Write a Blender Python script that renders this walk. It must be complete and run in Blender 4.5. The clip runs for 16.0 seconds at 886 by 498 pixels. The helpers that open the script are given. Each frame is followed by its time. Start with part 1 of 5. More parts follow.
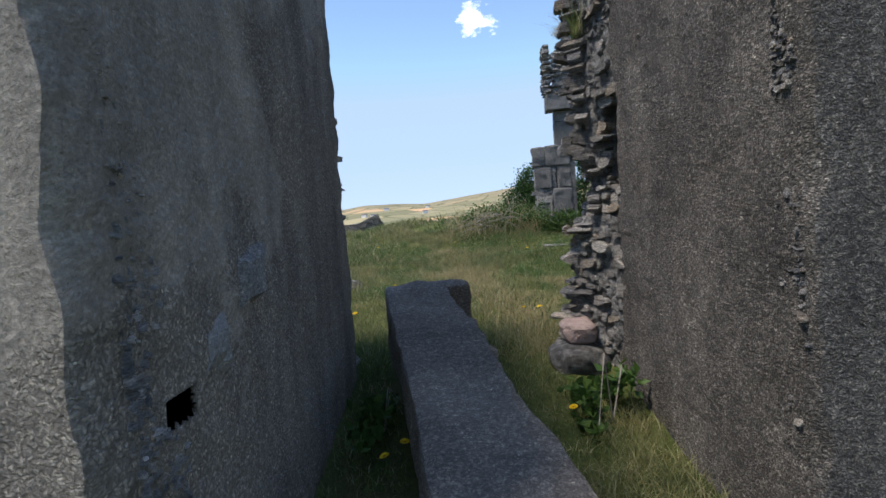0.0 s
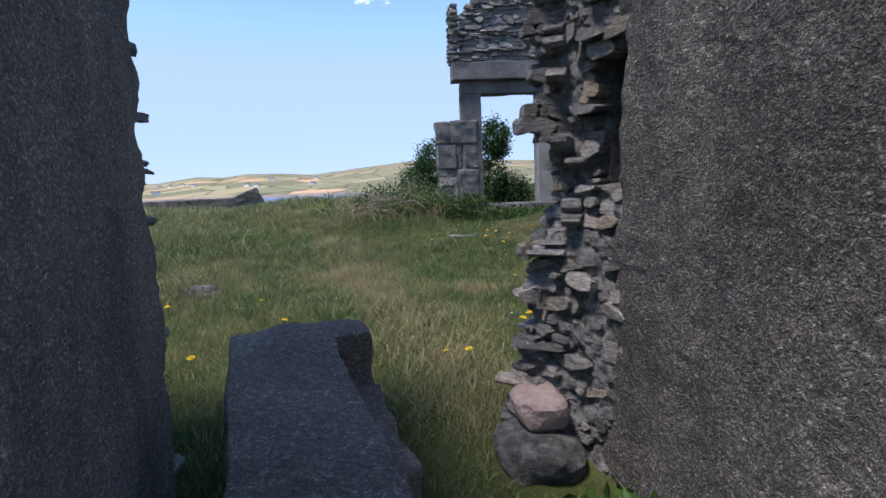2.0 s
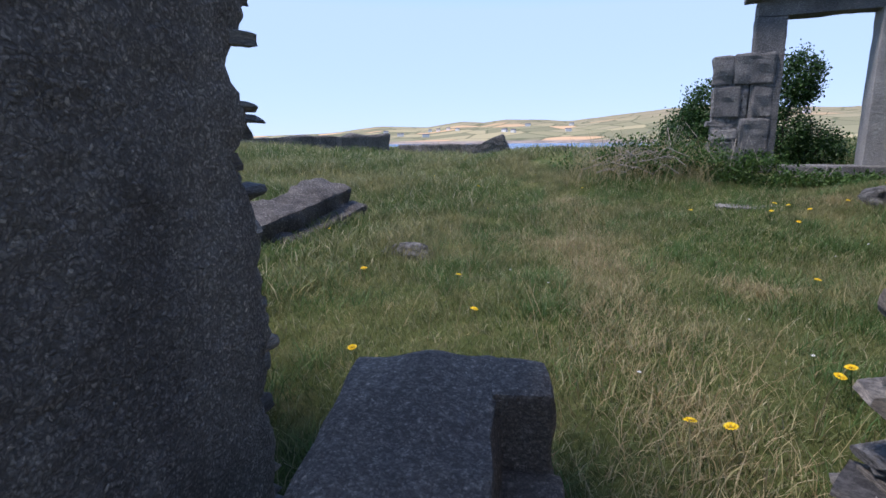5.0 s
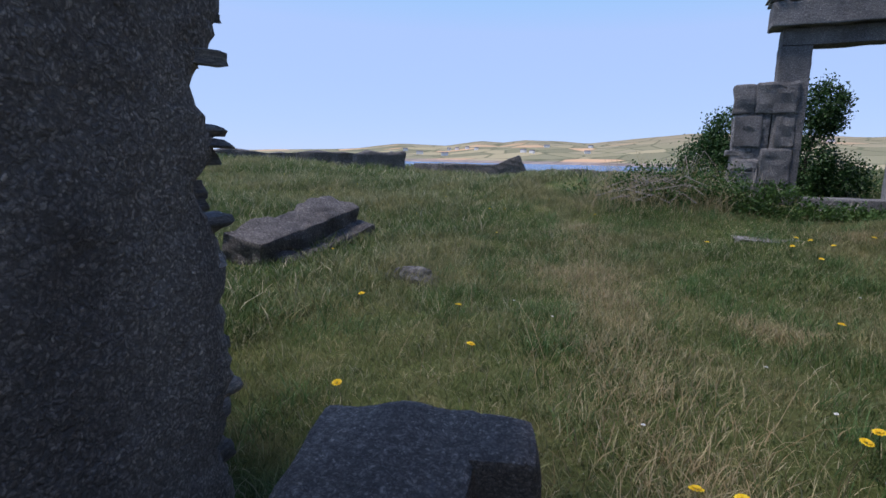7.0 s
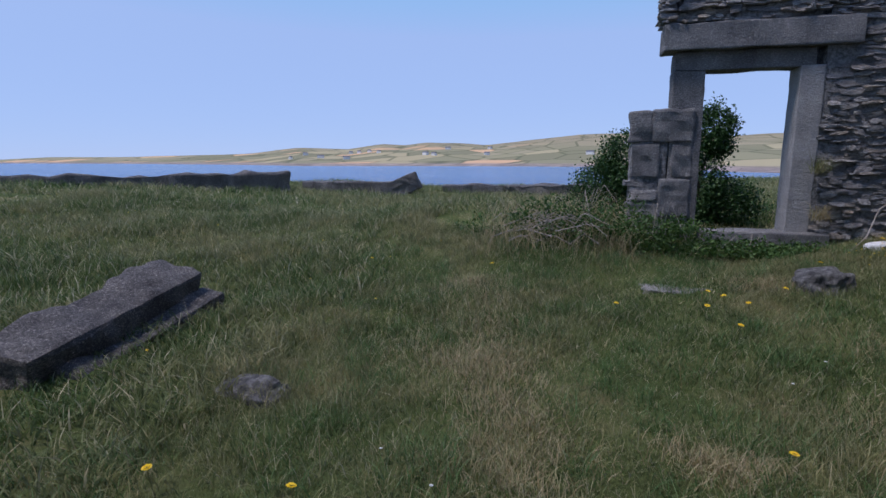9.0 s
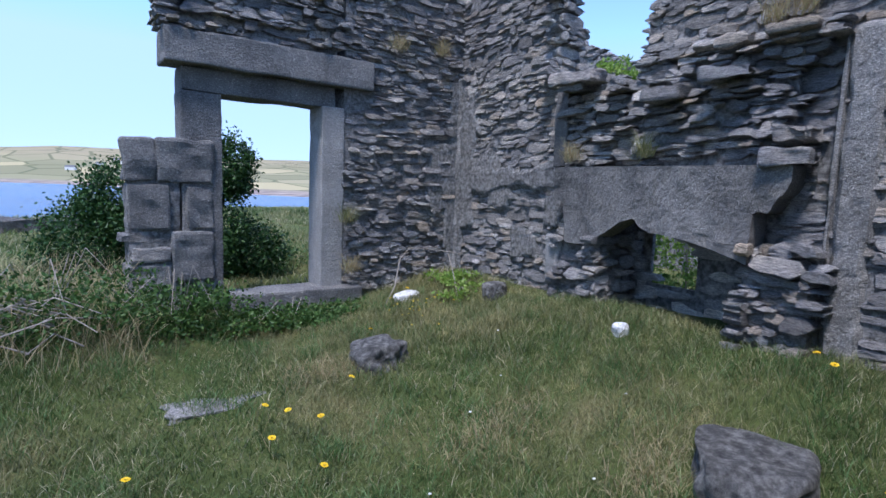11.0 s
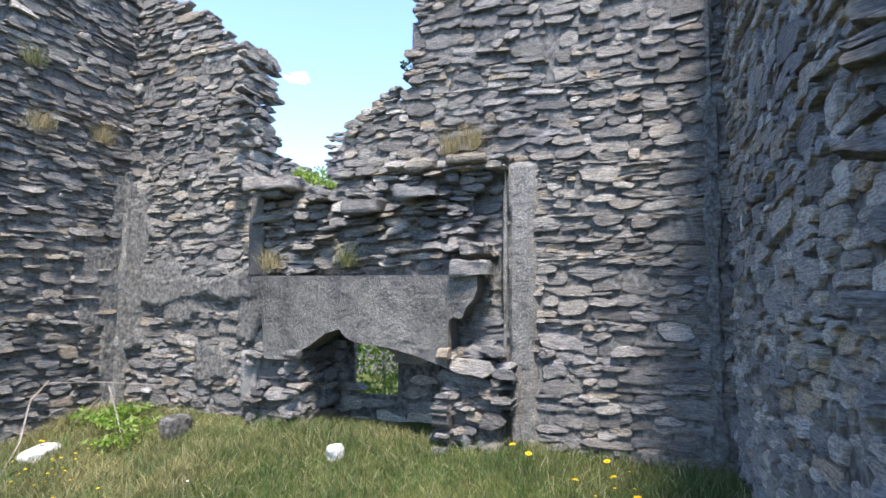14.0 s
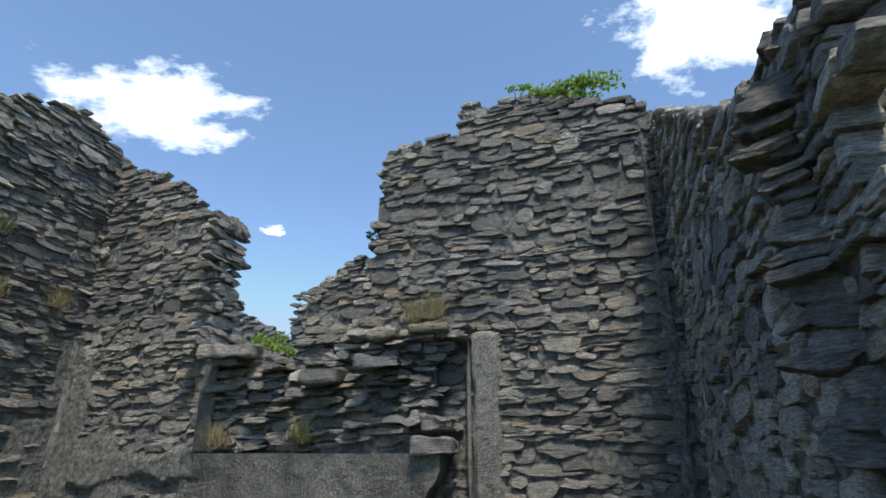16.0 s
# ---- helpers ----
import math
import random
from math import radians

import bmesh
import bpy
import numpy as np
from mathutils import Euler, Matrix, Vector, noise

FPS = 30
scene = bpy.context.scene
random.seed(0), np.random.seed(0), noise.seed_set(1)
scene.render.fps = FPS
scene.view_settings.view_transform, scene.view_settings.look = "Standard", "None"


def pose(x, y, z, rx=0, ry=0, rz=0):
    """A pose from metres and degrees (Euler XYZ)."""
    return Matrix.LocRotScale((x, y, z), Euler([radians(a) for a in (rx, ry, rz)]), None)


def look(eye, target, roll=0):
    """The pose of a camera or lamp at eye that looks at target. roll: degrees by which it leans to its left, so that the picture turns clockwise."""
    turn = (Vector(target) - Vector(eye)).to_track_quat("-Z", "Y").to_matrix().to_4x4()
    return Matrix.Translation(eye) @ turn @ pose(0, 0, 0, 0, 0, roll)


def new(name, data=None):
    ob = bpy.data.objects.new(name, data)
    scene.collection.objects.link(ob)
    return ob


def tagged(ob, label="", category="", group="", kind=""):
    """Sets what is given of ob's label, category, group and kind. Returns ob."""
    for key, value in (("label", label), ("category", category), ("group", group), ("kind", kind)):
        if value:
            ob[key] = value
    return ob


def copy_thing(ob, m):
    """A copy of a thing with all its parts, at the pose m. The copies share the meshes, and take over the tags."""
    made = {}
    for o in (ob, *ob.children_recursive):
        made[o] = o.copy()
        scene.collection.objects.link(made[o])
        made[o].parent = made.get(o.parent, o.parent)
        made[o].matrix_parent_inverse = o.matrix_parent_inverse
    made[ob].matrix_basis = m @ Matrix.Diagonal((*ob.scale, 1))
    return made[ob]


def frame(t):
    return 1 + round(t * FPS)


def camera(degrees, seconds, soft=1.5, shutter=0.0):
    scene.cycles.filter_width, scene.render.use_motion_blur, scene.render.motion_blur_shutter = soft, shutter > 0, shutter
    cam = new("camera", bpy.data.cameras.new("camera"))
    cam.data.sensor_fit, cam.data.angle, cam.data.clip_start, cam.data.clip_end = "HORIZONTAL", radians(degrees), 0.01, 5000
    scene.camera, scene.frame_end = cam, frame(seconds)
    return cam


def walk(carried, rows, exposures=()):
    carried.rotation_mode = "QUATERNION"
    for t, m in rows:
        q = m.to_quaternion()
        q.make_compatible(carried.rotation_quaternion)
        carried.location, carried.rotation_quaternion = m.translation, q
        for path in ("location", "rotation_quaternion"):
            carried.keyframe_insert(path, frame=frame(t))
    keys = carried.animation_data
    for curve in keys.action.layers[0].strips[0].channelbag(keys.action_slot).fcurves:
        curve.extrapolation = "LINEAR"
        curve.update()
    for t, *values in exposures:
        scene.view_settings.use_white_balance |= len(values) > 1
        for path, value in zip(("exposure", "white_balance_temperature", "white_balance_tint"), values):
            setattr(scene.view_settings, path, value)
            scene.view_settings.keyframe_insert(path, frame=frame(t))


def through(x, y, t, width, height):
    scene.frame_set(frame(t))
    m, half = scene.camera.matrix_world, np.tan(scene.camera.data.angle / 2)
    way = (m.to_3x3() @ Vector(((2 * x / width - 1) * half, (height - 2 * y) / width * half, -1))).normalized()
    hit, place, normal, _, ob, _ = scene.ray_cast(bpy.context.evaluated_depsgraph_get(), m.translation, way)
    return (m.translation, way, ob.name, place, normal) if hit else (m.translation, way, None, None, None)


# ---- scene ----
cam = camera(79.3, 16.0)
PATH = [
    (0, (-1.253, -10.76, 0.86), (-1.523, -8.783, 0.732), -4.4),
    (0.5, (-1.417, -10.405, 0.918), (-1.497, -8.411, 0.793), -4.4),
    (1, (-1.512, -10.128, 0.941), (-1.412, -8.136, 0.796), -4.4),
    (1.5, (-1.428, -9.725, 0.98), (-1.272, -7.74, 0.792), -3.4),
    (2, (-1.408, -9.423, 0.994), (-1.274, -7.443, 0.746), -2.3),
    (2.5, (-1.433, -9.137, 1.042), (-1.311, -7.159, 0.77), -2.0),
    (3, (-1.385, -8.928, 1.041), (-1.402, -6.959, 0.691), -1.2),
    (3.5, (-1.337, -8.788, 1.051), (-1.597, -6.851, 0.627), -0.5),
    (4, (-1.4, -8.802, 1.021), (-1.768, -6.889, 0.571), -0.7),
    (4.5, (-1.412, -8.584, 0.999), (-1.994, -6.734, 0.512), -1.0),
    (4.7, (-1.374, -8.525, 1.014), (-2.07, -6.704, 0.568), -1.4),
    (6.8, (-1.327, -8.309, 1.053), (-2.158, -6.525, 0.696), 0.3),
    (7, (-1.332, -8.297, 1.062), (-2.135, -6.5, 0.713), 0.9),
    (7.5, (-1.285, -8.115, 1.14), (-2.065, -6.297, 0.847), 0.5),
    (8, (-1.325, -7.865, 1.169), (-2.039, -6.02, 0.872), -0.1),
    (8.2, (-1.369, -7.728, 1.242), (-2.061, -5.879, 0.926), 0.1),
    (10.3, (-1.465, -6.057, 1.607), (-1.108, -4.116, 1.281), 1.8),
    (10.5, (-1.371, -5.847, 1.634), (-0.83, -3.94, 1.363), 2.8),
    (11, (-1.307, -5.399, 1.697), (-0.138, -3.792, 1.468), 2.2),
    (11.5, (-1.394, -5.031, 1.791), (0.209, -3.851, 1.591), 0.4),
    (12, (-1.241, -5.057, 1.724), (0.472, -4.039, 1.56), 1.2),
    (12.5, (-1.296, -4.895, 1.726), (0.527, -4.077, 1.627), 1.3),
    (13, (-1.266, -4.969, 1.78), (0.594, -4.236, 1.743), 1.0),
    (13.5, (-1.225, -5.036, 1.776), (0.64, -4.317, 1.84), 0.9),
    (14, (-1.214, -5.016, 1.762), (0.653, -4.323, 1.943), 0.7),
    (14.5, (-1.206, -4.967, 1.721), (0.657, -4.337, 2.086), 0.8),
    (15, (-1.178, -4.985, 1.76), (0.66, -4.404, 2.294), 0.2),
    (15.5, (-1.185, -5.028, 1.851), (0.623, -4.475, 2.504), -0.1),
    (16, (-1.193, -5.076, 1.915), (0.588, -4.521, 2.637), 0.1),
]
EXPOSURES = [(0, 1.1, 6700, 13), (2.0, 1.1, 6200, 18), (2.5, 1.18, 6100, 20), (3.0, 1.18, 6050, 21), (3.5, 1.52, 6200, 16), (4.7, 1.25, 6200, 21), (7.0, 0.8, 6050, 22), (7.5, 0.6, 5950, 22), (8.2, 0.48, 5900, 23), (10.5, 0.98, 5600, 24), (11, 1.35, 5550, 19), (11.5, 2.15, 5950, 14), (12.5, 2.5, 6250, 14), (13.5, 2.45, 6450, 13), (14.5, 1.75, 6650, 16), (15.2, 1.2, 6900, 10), (16, 1.0, 6900, 5)]
walk(cam, [(t, look(eye, target, roll)) for t, eye, target, roll in PATH], EXPOSURES)

# ---- sky and sun ----
SUN_DIR = Vector((-0.32, -0.2, 0.92)).normalized()
world = bpy.data.worlds.new("sky")
scene.world = world
world.use_nodes = True
wn = world.node_tree.nodes
wl = world.node_tree.links
sky = wn.new("ShaderNodeTexSky")
sky.sky_type = "NISHITA"
sky.sun_disc = False
sky.sun_elevation = math.asin(SUN_DIR.z)
sky.sun_rotation = math.atan2(SUN_DIR.x, SUN_DIR.y)
sky.air_density, sky.dust_density, sky.ozone_density = 0.8, 0.0, 3.5
haze = wn.new("ShaderNodeMix")
haze.data_type, haze.blend_type = "RGBA", "DARKEN"
haze.inputs[0].default_value, haze.inputs[7].default_value = 0.92, (1.75, 2.45, 3.5, 1)
wl.new(sky.outputs[0], haze.inputs[6])
wl.new(haze.outputs[2], wn["Background"].inputs[0])
wn["Background"].inputs[1].default_value = 0.14
sun = new("sun", bpy.data.lights.new("sun", "SUN"))
sun.data.energy, sun.data.angle, sun.data.color = 2.0, radians(12.0), (1.0, 0.95, 0.87)
sun.matrix_world = look(SUN_DIR * 30, (0, 0, 0))


# ---- materials ----
def material(name, rough=0.9, spec=0.3):
    m = bpy.data.materials.new(name)
    m.use_nodes = True
    b = m.node_tree.nodes["Principled BSDF"]
    b.inputs["Roughness"].default_value = rough
    b.inputs["Specular IOR Level"].default_value = spec
    return m, m.node_tree.nodes, m.node_tree.links, b


def node(ns, kind, **sets):
    n = ns.new(kind)
    for key, value in sets.items():
        n.inputs[key.replace("_", " ")].default_value = value
    return n


def noise_tex(ns, ls, coord, scale, detail=6, rough=0.6, stretch=None):
    n = node(ns, "ShaderNodeTexNoise", Scale=scale, Detail=detail, Roughness=rough)
    if stretch:
        mp = ns.new("ShaderNodeMapping")
        mp.inputs["Scale"].default_value = stretch
        ls.new(coord, mp.inputs[0])
        coord = mp.outputs[0]
    ls.new(coord, n.inputs["Vector"])
    return n.outputs["Fac"]


def ramp(ns, ls, fac, stops, constant=False):
    r = ns.new("ShaderNodeValToRGB")
    if constant:
        r.color_ramp.interpolation = "CONSTANT"
    el = r.color_ramp.elements
    while len(el) < len(stops):
        el.new(0.5)
    for e, (pos, col) in zip(el, stops):
        e.position = pos
        e.color = (*col, 1) if len(col) == 3 else col
    ls.new(fac, r.inputs[0])
    return r.outputs[0]


def mix(ns, ls, fac, a, b, how="MIX"):
    n = ns.new("ShaderNodeMix")
    n.data_type, n.blend_type = "RGBA", how
    for sock, v in ((n.inputs[0], fac), (n.inputs[6], a), (n.inputs[7], b)):
        if isinstance(v, (int, float)):
            sock.default_value = v
        elif isinstance(v, tuple):
            sock.default_value = (*v, 1)
        else:
            ls.new(v, sock)
    return n.outputs[2]


def maths(ns, ls, how, a, b):
    n = ns.new("ShaderNodeMath")
    n.operation = how
    for sock, v in zip(n.inputs, (a, b)):
        if isinstance(v, (int, float)):
            sock.default_value = v
        else:
            ls.new(v, sock)
    return n.outputs[0]


def bump(ns, ls, bsdf, height, dist, strength=1.0):
    n = node(ns, "ShaderNodeBump", Strength=strength, Distance=dist)
    ls.new(height, n.inputs["Height"])
    ls.new(n.outputs[0], bsdf.inputs["Normal"])


def place(ns):
    return ns.new("ShaderNodeNewGeometry").outputs["Position"]


def own_random(ns, ls):
    """One random number for each piece, whether an object of its own or an island of a joined mesh."""
    a = ns.new("ShaderNodeObjectInfo").outputs["Random"]
    b = ns.new("ShaderNodeNewGeometry").outputs["Random Per Island"]
    return maths(ns, ls, "FRACT", maths(ns, ls, "ADD", a, b), 0.0)


def make_stone(name, dark=1.0, warm=0.0):
    m, ns, ls, b = material(name, 0.85, 0.35)
    p = place(ns)
    # dark multiplies every tone, so values above 1 lighten the stone
    k = dark
    tones = [(0.0, 0.13, 0.0), (0.16, 0.29, 0.3), (0.32, 0.19, -0.3), (0.46, 0.37, 0.5), (0.58, 0.17, 0.0), (0.7, 0.4, 0.4), (0.8, 0.31, 2.6), (0.88, 0.24, 1.2), (0.94, 0.27, -0.5), (1.0, 0.56, 0.6)]
    col = ramp(ns, ls, own_random(ns, ls), [(at, (v * k * (1.03 + 0.06 * w), v * k, v * k * (0.97 - 0.07 * w))) for at, v, w in tones])
    grain = noise_tex(ns, ls, p, 16, 10, 0.8, (1, 1, 6.5))
    col = mix(ns, ls, 0.75, col, ramp(ns, ls, grain, [(0.39, (0.34, 0.34, 0.36)), (0.61, (1.5, 1.48, 1.44))]), "MULTIPLY")
    big = noise_tex(ns, ls, p, 1.3, 4)
    col = mix(ns, ls, 0.6, col, ramp(ns, ls, big, [(0.4, (0.7, 0.71, 0.76)), (0.6, (1.25, 1.21, 1.12))]), "MULTIPLY")
    lichen = ramp(ns, ls, noise_tex(ns, ls, p, 9, 5, 0.65), [(0.62, (0, 0, 0)), (0.72, (1, 1, 1))])
    col = mix(ns, ls, maths(ns, ls, "MULTIPLY", lichen, 0.4), col, (0.52, 0.51, 0.47))
    chips = noise_tex(ns, ls, p, 55, 5, 0.7, (1, 1, 3.5))
    col = mix(ns, ls, 0.5, col, ramp(ns, ls, chips, [(0.4, (0.45, 0.45, 0.46)), (0.6, (1.5, 1.49, 1.46))]), "MULTIPLY")
    ls.new(col, b.inputs["Base Color"])
    bump(ns, ls, b, noise_tex(ns, ls, p, 20, 12, 0.82, (1, 1, 5.0)), 0.06, 1.0)
    return m


def make_render(name, lo, hi, pebble=1.0, stain=0.6, worn=0.0, cell=110.0, rough=1.0):
    """Weathered cement render: pebbles in a dark matrix, stains, streaks, and patches where the smooth skin has gone."""
    m, ns, ls, b = material(name, 0.92, 0.25)
    p = place(ns)
    v = node(ns, "ShaderNodeTexVoronoi", Scale=cell, Randomness=1.0)
    warp = node(ns, "ShaderNodeTexNoise", Scale=38.0, Detail=3.0)
    ls.new(p, warp.inputs["Vector"])
    shift = ns.new("ShaderNodeVectorMath")
    shift.operation = "MULTIPLY_ADD"
    ls.new(warp.outputs["Color"], shift.inputs[0])
    shift.inputs[1].default_value = (0.035, 0.035, 0.035)
    ls.new(p, shift.inputs[2])
    ls.new(shift.outputs[0], v.inputs["Vector"])
    fine = noise_tex(ns, ls, p, 110, 6, 0.75)
    coarse = noise_tex(ns, ls, p, 1.7, 6, 0.6)
    col = ramp(ns, ls, coarse, [(0.32, lo), (0.68, hi)])
    sep = ns.new("ShaderNodeSeparateColor")
    ls.new(v.outputs["Color"], sep.inputs[0])
    speck = ramp(ns, ls, sep.outputs[0], [(0.0, (0.5, 0.5, 0.5)), (0.6, (1.0, 1.0, 1.0)), (0.86, (1.3, 1.28, 1.25)), (0.96, (1.5, 1.48, 1.45)), (1.0, (2.2, 2.2, 2.1))])
    speck = mix(ns, ls, ramp(ns, ls, v.outputs["Distance"], [(0.35, (0, 0, 0)), (0.62, (1, 1, 1))]), speck, (0.42, 0.42, 0.42))
    amount = 0.85 * pebble
    if worn:
        xyz = ns.new("ShaderNodeSeparateXYZ")
        ls.new(p, xyz.inputs[0])
        skin = maths(ns, ls, "ADD", noise_tex(ns, ls, p, 1.1, 7, 0.62), maths(ns, ls, "MULTIPLY", maths(ns, ls, "SUBTRACT", xyz.outputs[2], 0.95), 0.2))
        skin = maths(ns, ls, "SUBTRACT", skin, maths(ns, ls, "MULTIPLY", maths(ns, ls, "ADD", xyz.outputs[1], 9.1), 0.16))
        amount = maths(ns, ls, "MULTIPLY", ramp(ns, ls, skin, [(0.52, (1, 1, 1)), (0.56, (0.12, 0.12, 0.12))]), worn)
        col = mix(ns, ls, amount, col, (0.46, 0.4, 0.33))
    col = mix(ns, ls, amount, col, speck, "MULTIPLY")
    col = mix(ns, ls, 0.7, col, ramp(ns, ls, fine, [(0.3, (0.55, 0.55, 0.55)), (0.7, (1.4, 1.4, 1.4))]), "MULTIPLY")
    scar = ramp(ns, ls, noise_tex(ns, ls, p, 46, 5, 0.65, (1.0, 1.0, 1.9)), [(0.42, (0.6, 0.6, 0.61)), (0.55, (1.0, 1.0, 0.99)), (0.64, (1.9, 1.87, 1.8))])
    col = mix(ns, ls, 0.75 * pebble, col, scar, "MULTIPLY")
    streak = noise_tex(ns, ls, p, 2.6, 6, 0.62, (1.6, 1.6, 0.5))
    col = mix(ns, ls, stain, col, ramp(ns, ls, streak, [(0.36, (0.5, 0.5, 0.51)), (0.62, (1.18, 1.17, 1.13))]), "MULTIPLY")
    white = ramp(ns, ls, noise_tex(ns, ls, p, 4.3, 5, 0.6), [(0.69, (0, 0, 0)), (0.73, (1, 1, 1))])
    col = mix(ns, ls, maths(ns, ls, "MULTIPLY", white, 0.35), col, (0.4, 0.39, 0.37))
    ls.new(col, b.inputs["Base Color"])
    inv = maths(ns, ls, "SUBTRACT", 1.0, v.outputs["Distance"])
    h = maths(ns, ls, "ADD", maths(ns, ls, "MULTIPLY", inv, amount), maths(ns, ls, "MULTIPLY", fine, 0.6))
    h = maths(ns, ls, "ADD", h, maths(ns, ls, "MULTIPLY", noise_tex(ns, ls, p, 38, 6, 0.7), 2.2))
    bump(ns, ls, b, h, 0.01 * rough, 1.0)
    return m


def make_plain(name, stops, scale=6.0, rough=0.9, relief=0.01, spec=0.3):
    m, ns, ls, b = material(name, rough, spec)
    p = place(ns)
    n = noise_tex(ns, ls, p, scale, 8, 0.65)
    col = ramp(ns, ls, n, stops)
    col = mix(ns, ls, 0.5, col, ramp(ns, ls, noise_tex(ns, ls, p, scale * 9, 5, 0.7), [(0.3, (0.6, 0.6, 0.6)), (0.7, (1.35, 1.35, 1.35))]), "MULTIPLY")
    ls.new(col, b.inputs["Base Color"])
    if relief:
        bump(ns, ls, b, noise_tex(ns, ls, p, scale * 7, 8, 0.7), relief)
    return m


def make_leaf(name, stops, rough=0.6, through=0.35, patch=None):
    m, ns, ls, b = material(name, rough, 0.3)
    p = place(ns)
    col = ramp(ns, ls, own_random(ns, ls), stops)
    if patch:
        f = ramp(ns, ls, noise_tex(ns, ls, p, 0.75, 4, 0.6), [(0.44, (0, 0, 0)), (0.62, (1, 1, 1))])
        col = mix(ns, ls, maths(ns, ls, "MULTIPLY", f, 0.55), col, patch)
        g = noise_tex(ns, ls, p, 4.5, 6, 0.7)
        col = mix(ns, ls, 0.85, col, ramp(ns, ls, g, [(0.33, (0.42, 0.52, 0.42)), (0.52, (0.95, 0.97, 0.9)), (0.68, (1.5, 1.42, 1.3))]), "MULTIPLY")
    ls.new(col, b.inputs["Base Color"])
    t = ns.new("ShaderNodeBsdfTranslucent")
    ls.new(col, t.inputs["Color"])
    mx = ns.new("ShaderNodeMixShader")
    mx.inputs[0].default_value = through
    ls.new(b.outputs[0], mx.inputs[1])
    ls.new(t.outputs[0], mx.inputs[2])
    ls.new(mx.outputs[0], ns["Material Output"].inputs["Surface"])
    return m


def make_ground():
    m, ns, ls, b = material("turf_and_hills", 0.95, 0.1)
    p = place(ns)
    near = ramp(ns, ls, noise_tex(ns, ls, p, 1.6, 8, 0.7), [(0.3, (0.04, 0.06, 0.018)), (0.5, (0.09, 0.11, 0.035)), (0.7, (0.17, 0.15, 0.07))])
    near = mix(ns, ls, 0.7, near, ramp(ns, ls, noise_tex(ns, ls, p, 45, 6, 0.8), [(0.3, (0.4, 0.4, 0.4)), (0.7, (1.5, 1.5, 1.4))]), "MULTIPLY")
    v = node(ns, "ShaderNodeTexVoronoi", Scale=0.011)
    mp = ns.new("ShaderNodeMapping")
    mp.inputs["Scale"].default_value = (1.0, 0.55, 0.0)
    ls.new(p, mp.inputs[0])
    ls.new(mp.outputs[0], v.inputs["Vector"])
    sep = ns.new("ShaderNodeSeparateColor")
    ls.new(v.outputs["Color"], sep.inputs[0])
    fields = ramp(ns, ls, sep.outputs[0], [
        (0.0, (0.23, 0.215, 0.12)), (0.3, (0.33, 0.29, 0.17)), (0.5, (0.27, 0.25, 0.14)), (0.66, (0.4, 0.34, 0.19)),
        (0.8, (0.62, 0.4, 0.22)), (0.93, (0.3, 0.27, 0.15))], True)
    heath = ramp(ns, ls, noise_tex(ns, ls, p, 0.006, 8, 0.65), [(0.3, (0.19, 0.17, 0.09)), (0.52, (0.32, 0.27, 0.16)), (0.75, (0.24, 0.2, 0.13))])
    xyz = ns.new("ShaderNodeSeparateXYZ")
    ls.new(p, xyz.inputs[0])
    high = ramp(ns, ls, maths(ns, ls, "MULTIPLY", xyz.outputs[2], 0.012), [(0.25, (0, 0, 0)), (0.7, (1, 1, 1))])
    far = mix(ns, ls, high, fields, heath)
    hedge = node(ns, "ShaderNodeTexVoronoi", Scale=0.011)
    hedge.feature = "DISTANCE_TO_EDGE"
    ls.new(mp.outputs[0], hedge.inputs["Vector"])
    far = mix(ns, ls, ramp(ns, ls, hedge.outputs["Distance"], [(0.02, (0.6, 0.6, 0.6)), (0.05, (0, 0, 0))]), far, (0.07, 0.09, 0.04))
    n = ns.new("ShaderNodeMath")
    n.operation = "MULTIPLY_ADD"
    ls.new(xyz.outputs[2], n.inputs[0])
    n.inputs[1].default_value, n.inputs[2].default_value = 0.1, 1.38
    shore = ramp(ns, ls, n.outputs[0], [(0.25, (1, 1, 1)), (0.5, (0, 0, 0))])
    far = mix(ns, ls, shore, far, ramp(ns, ls, noise_tex(ns, ls, p, 0.05, 6), [(0.35, (0.16, 0.13, 0.11)), (0.65, (0.42, 0.34, 0.28))]))
    ln = ns.new("ShaderNodeVectorMath")
    ln.operation = "LENGTH"
    ls.new(p, ln.inputs[0])
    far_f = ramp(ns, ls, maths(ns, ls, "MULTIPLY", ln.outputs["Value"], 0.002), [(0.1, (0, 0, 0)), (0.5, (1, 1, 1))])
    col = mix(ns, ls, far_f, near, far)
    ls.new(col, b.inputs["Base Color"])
    bump(ns, ls, b, noise_tex(ns, ls, p, 30, 8, 0.8), 0.02)
    return m


def make_water():
    m, ns, ls, b = material("sea_water", 0.18, 0.5)
    p = place(ns)
    col = ramp(ns, ls, noise_tex(ns, ls, p, 0.01, 5, 0.6, (0.4, 1.6, 1)), [(0.35, (0.02, 0.075, 0.2)), (0.65, (0.045, 0.13, 0.28))])
    ls.new(col, b.inputs["Base Color"])
    bump(ns, ls, b, noise_tex(ns, ls, p, 0.6, 8, 0.7), 0.4)
    return m


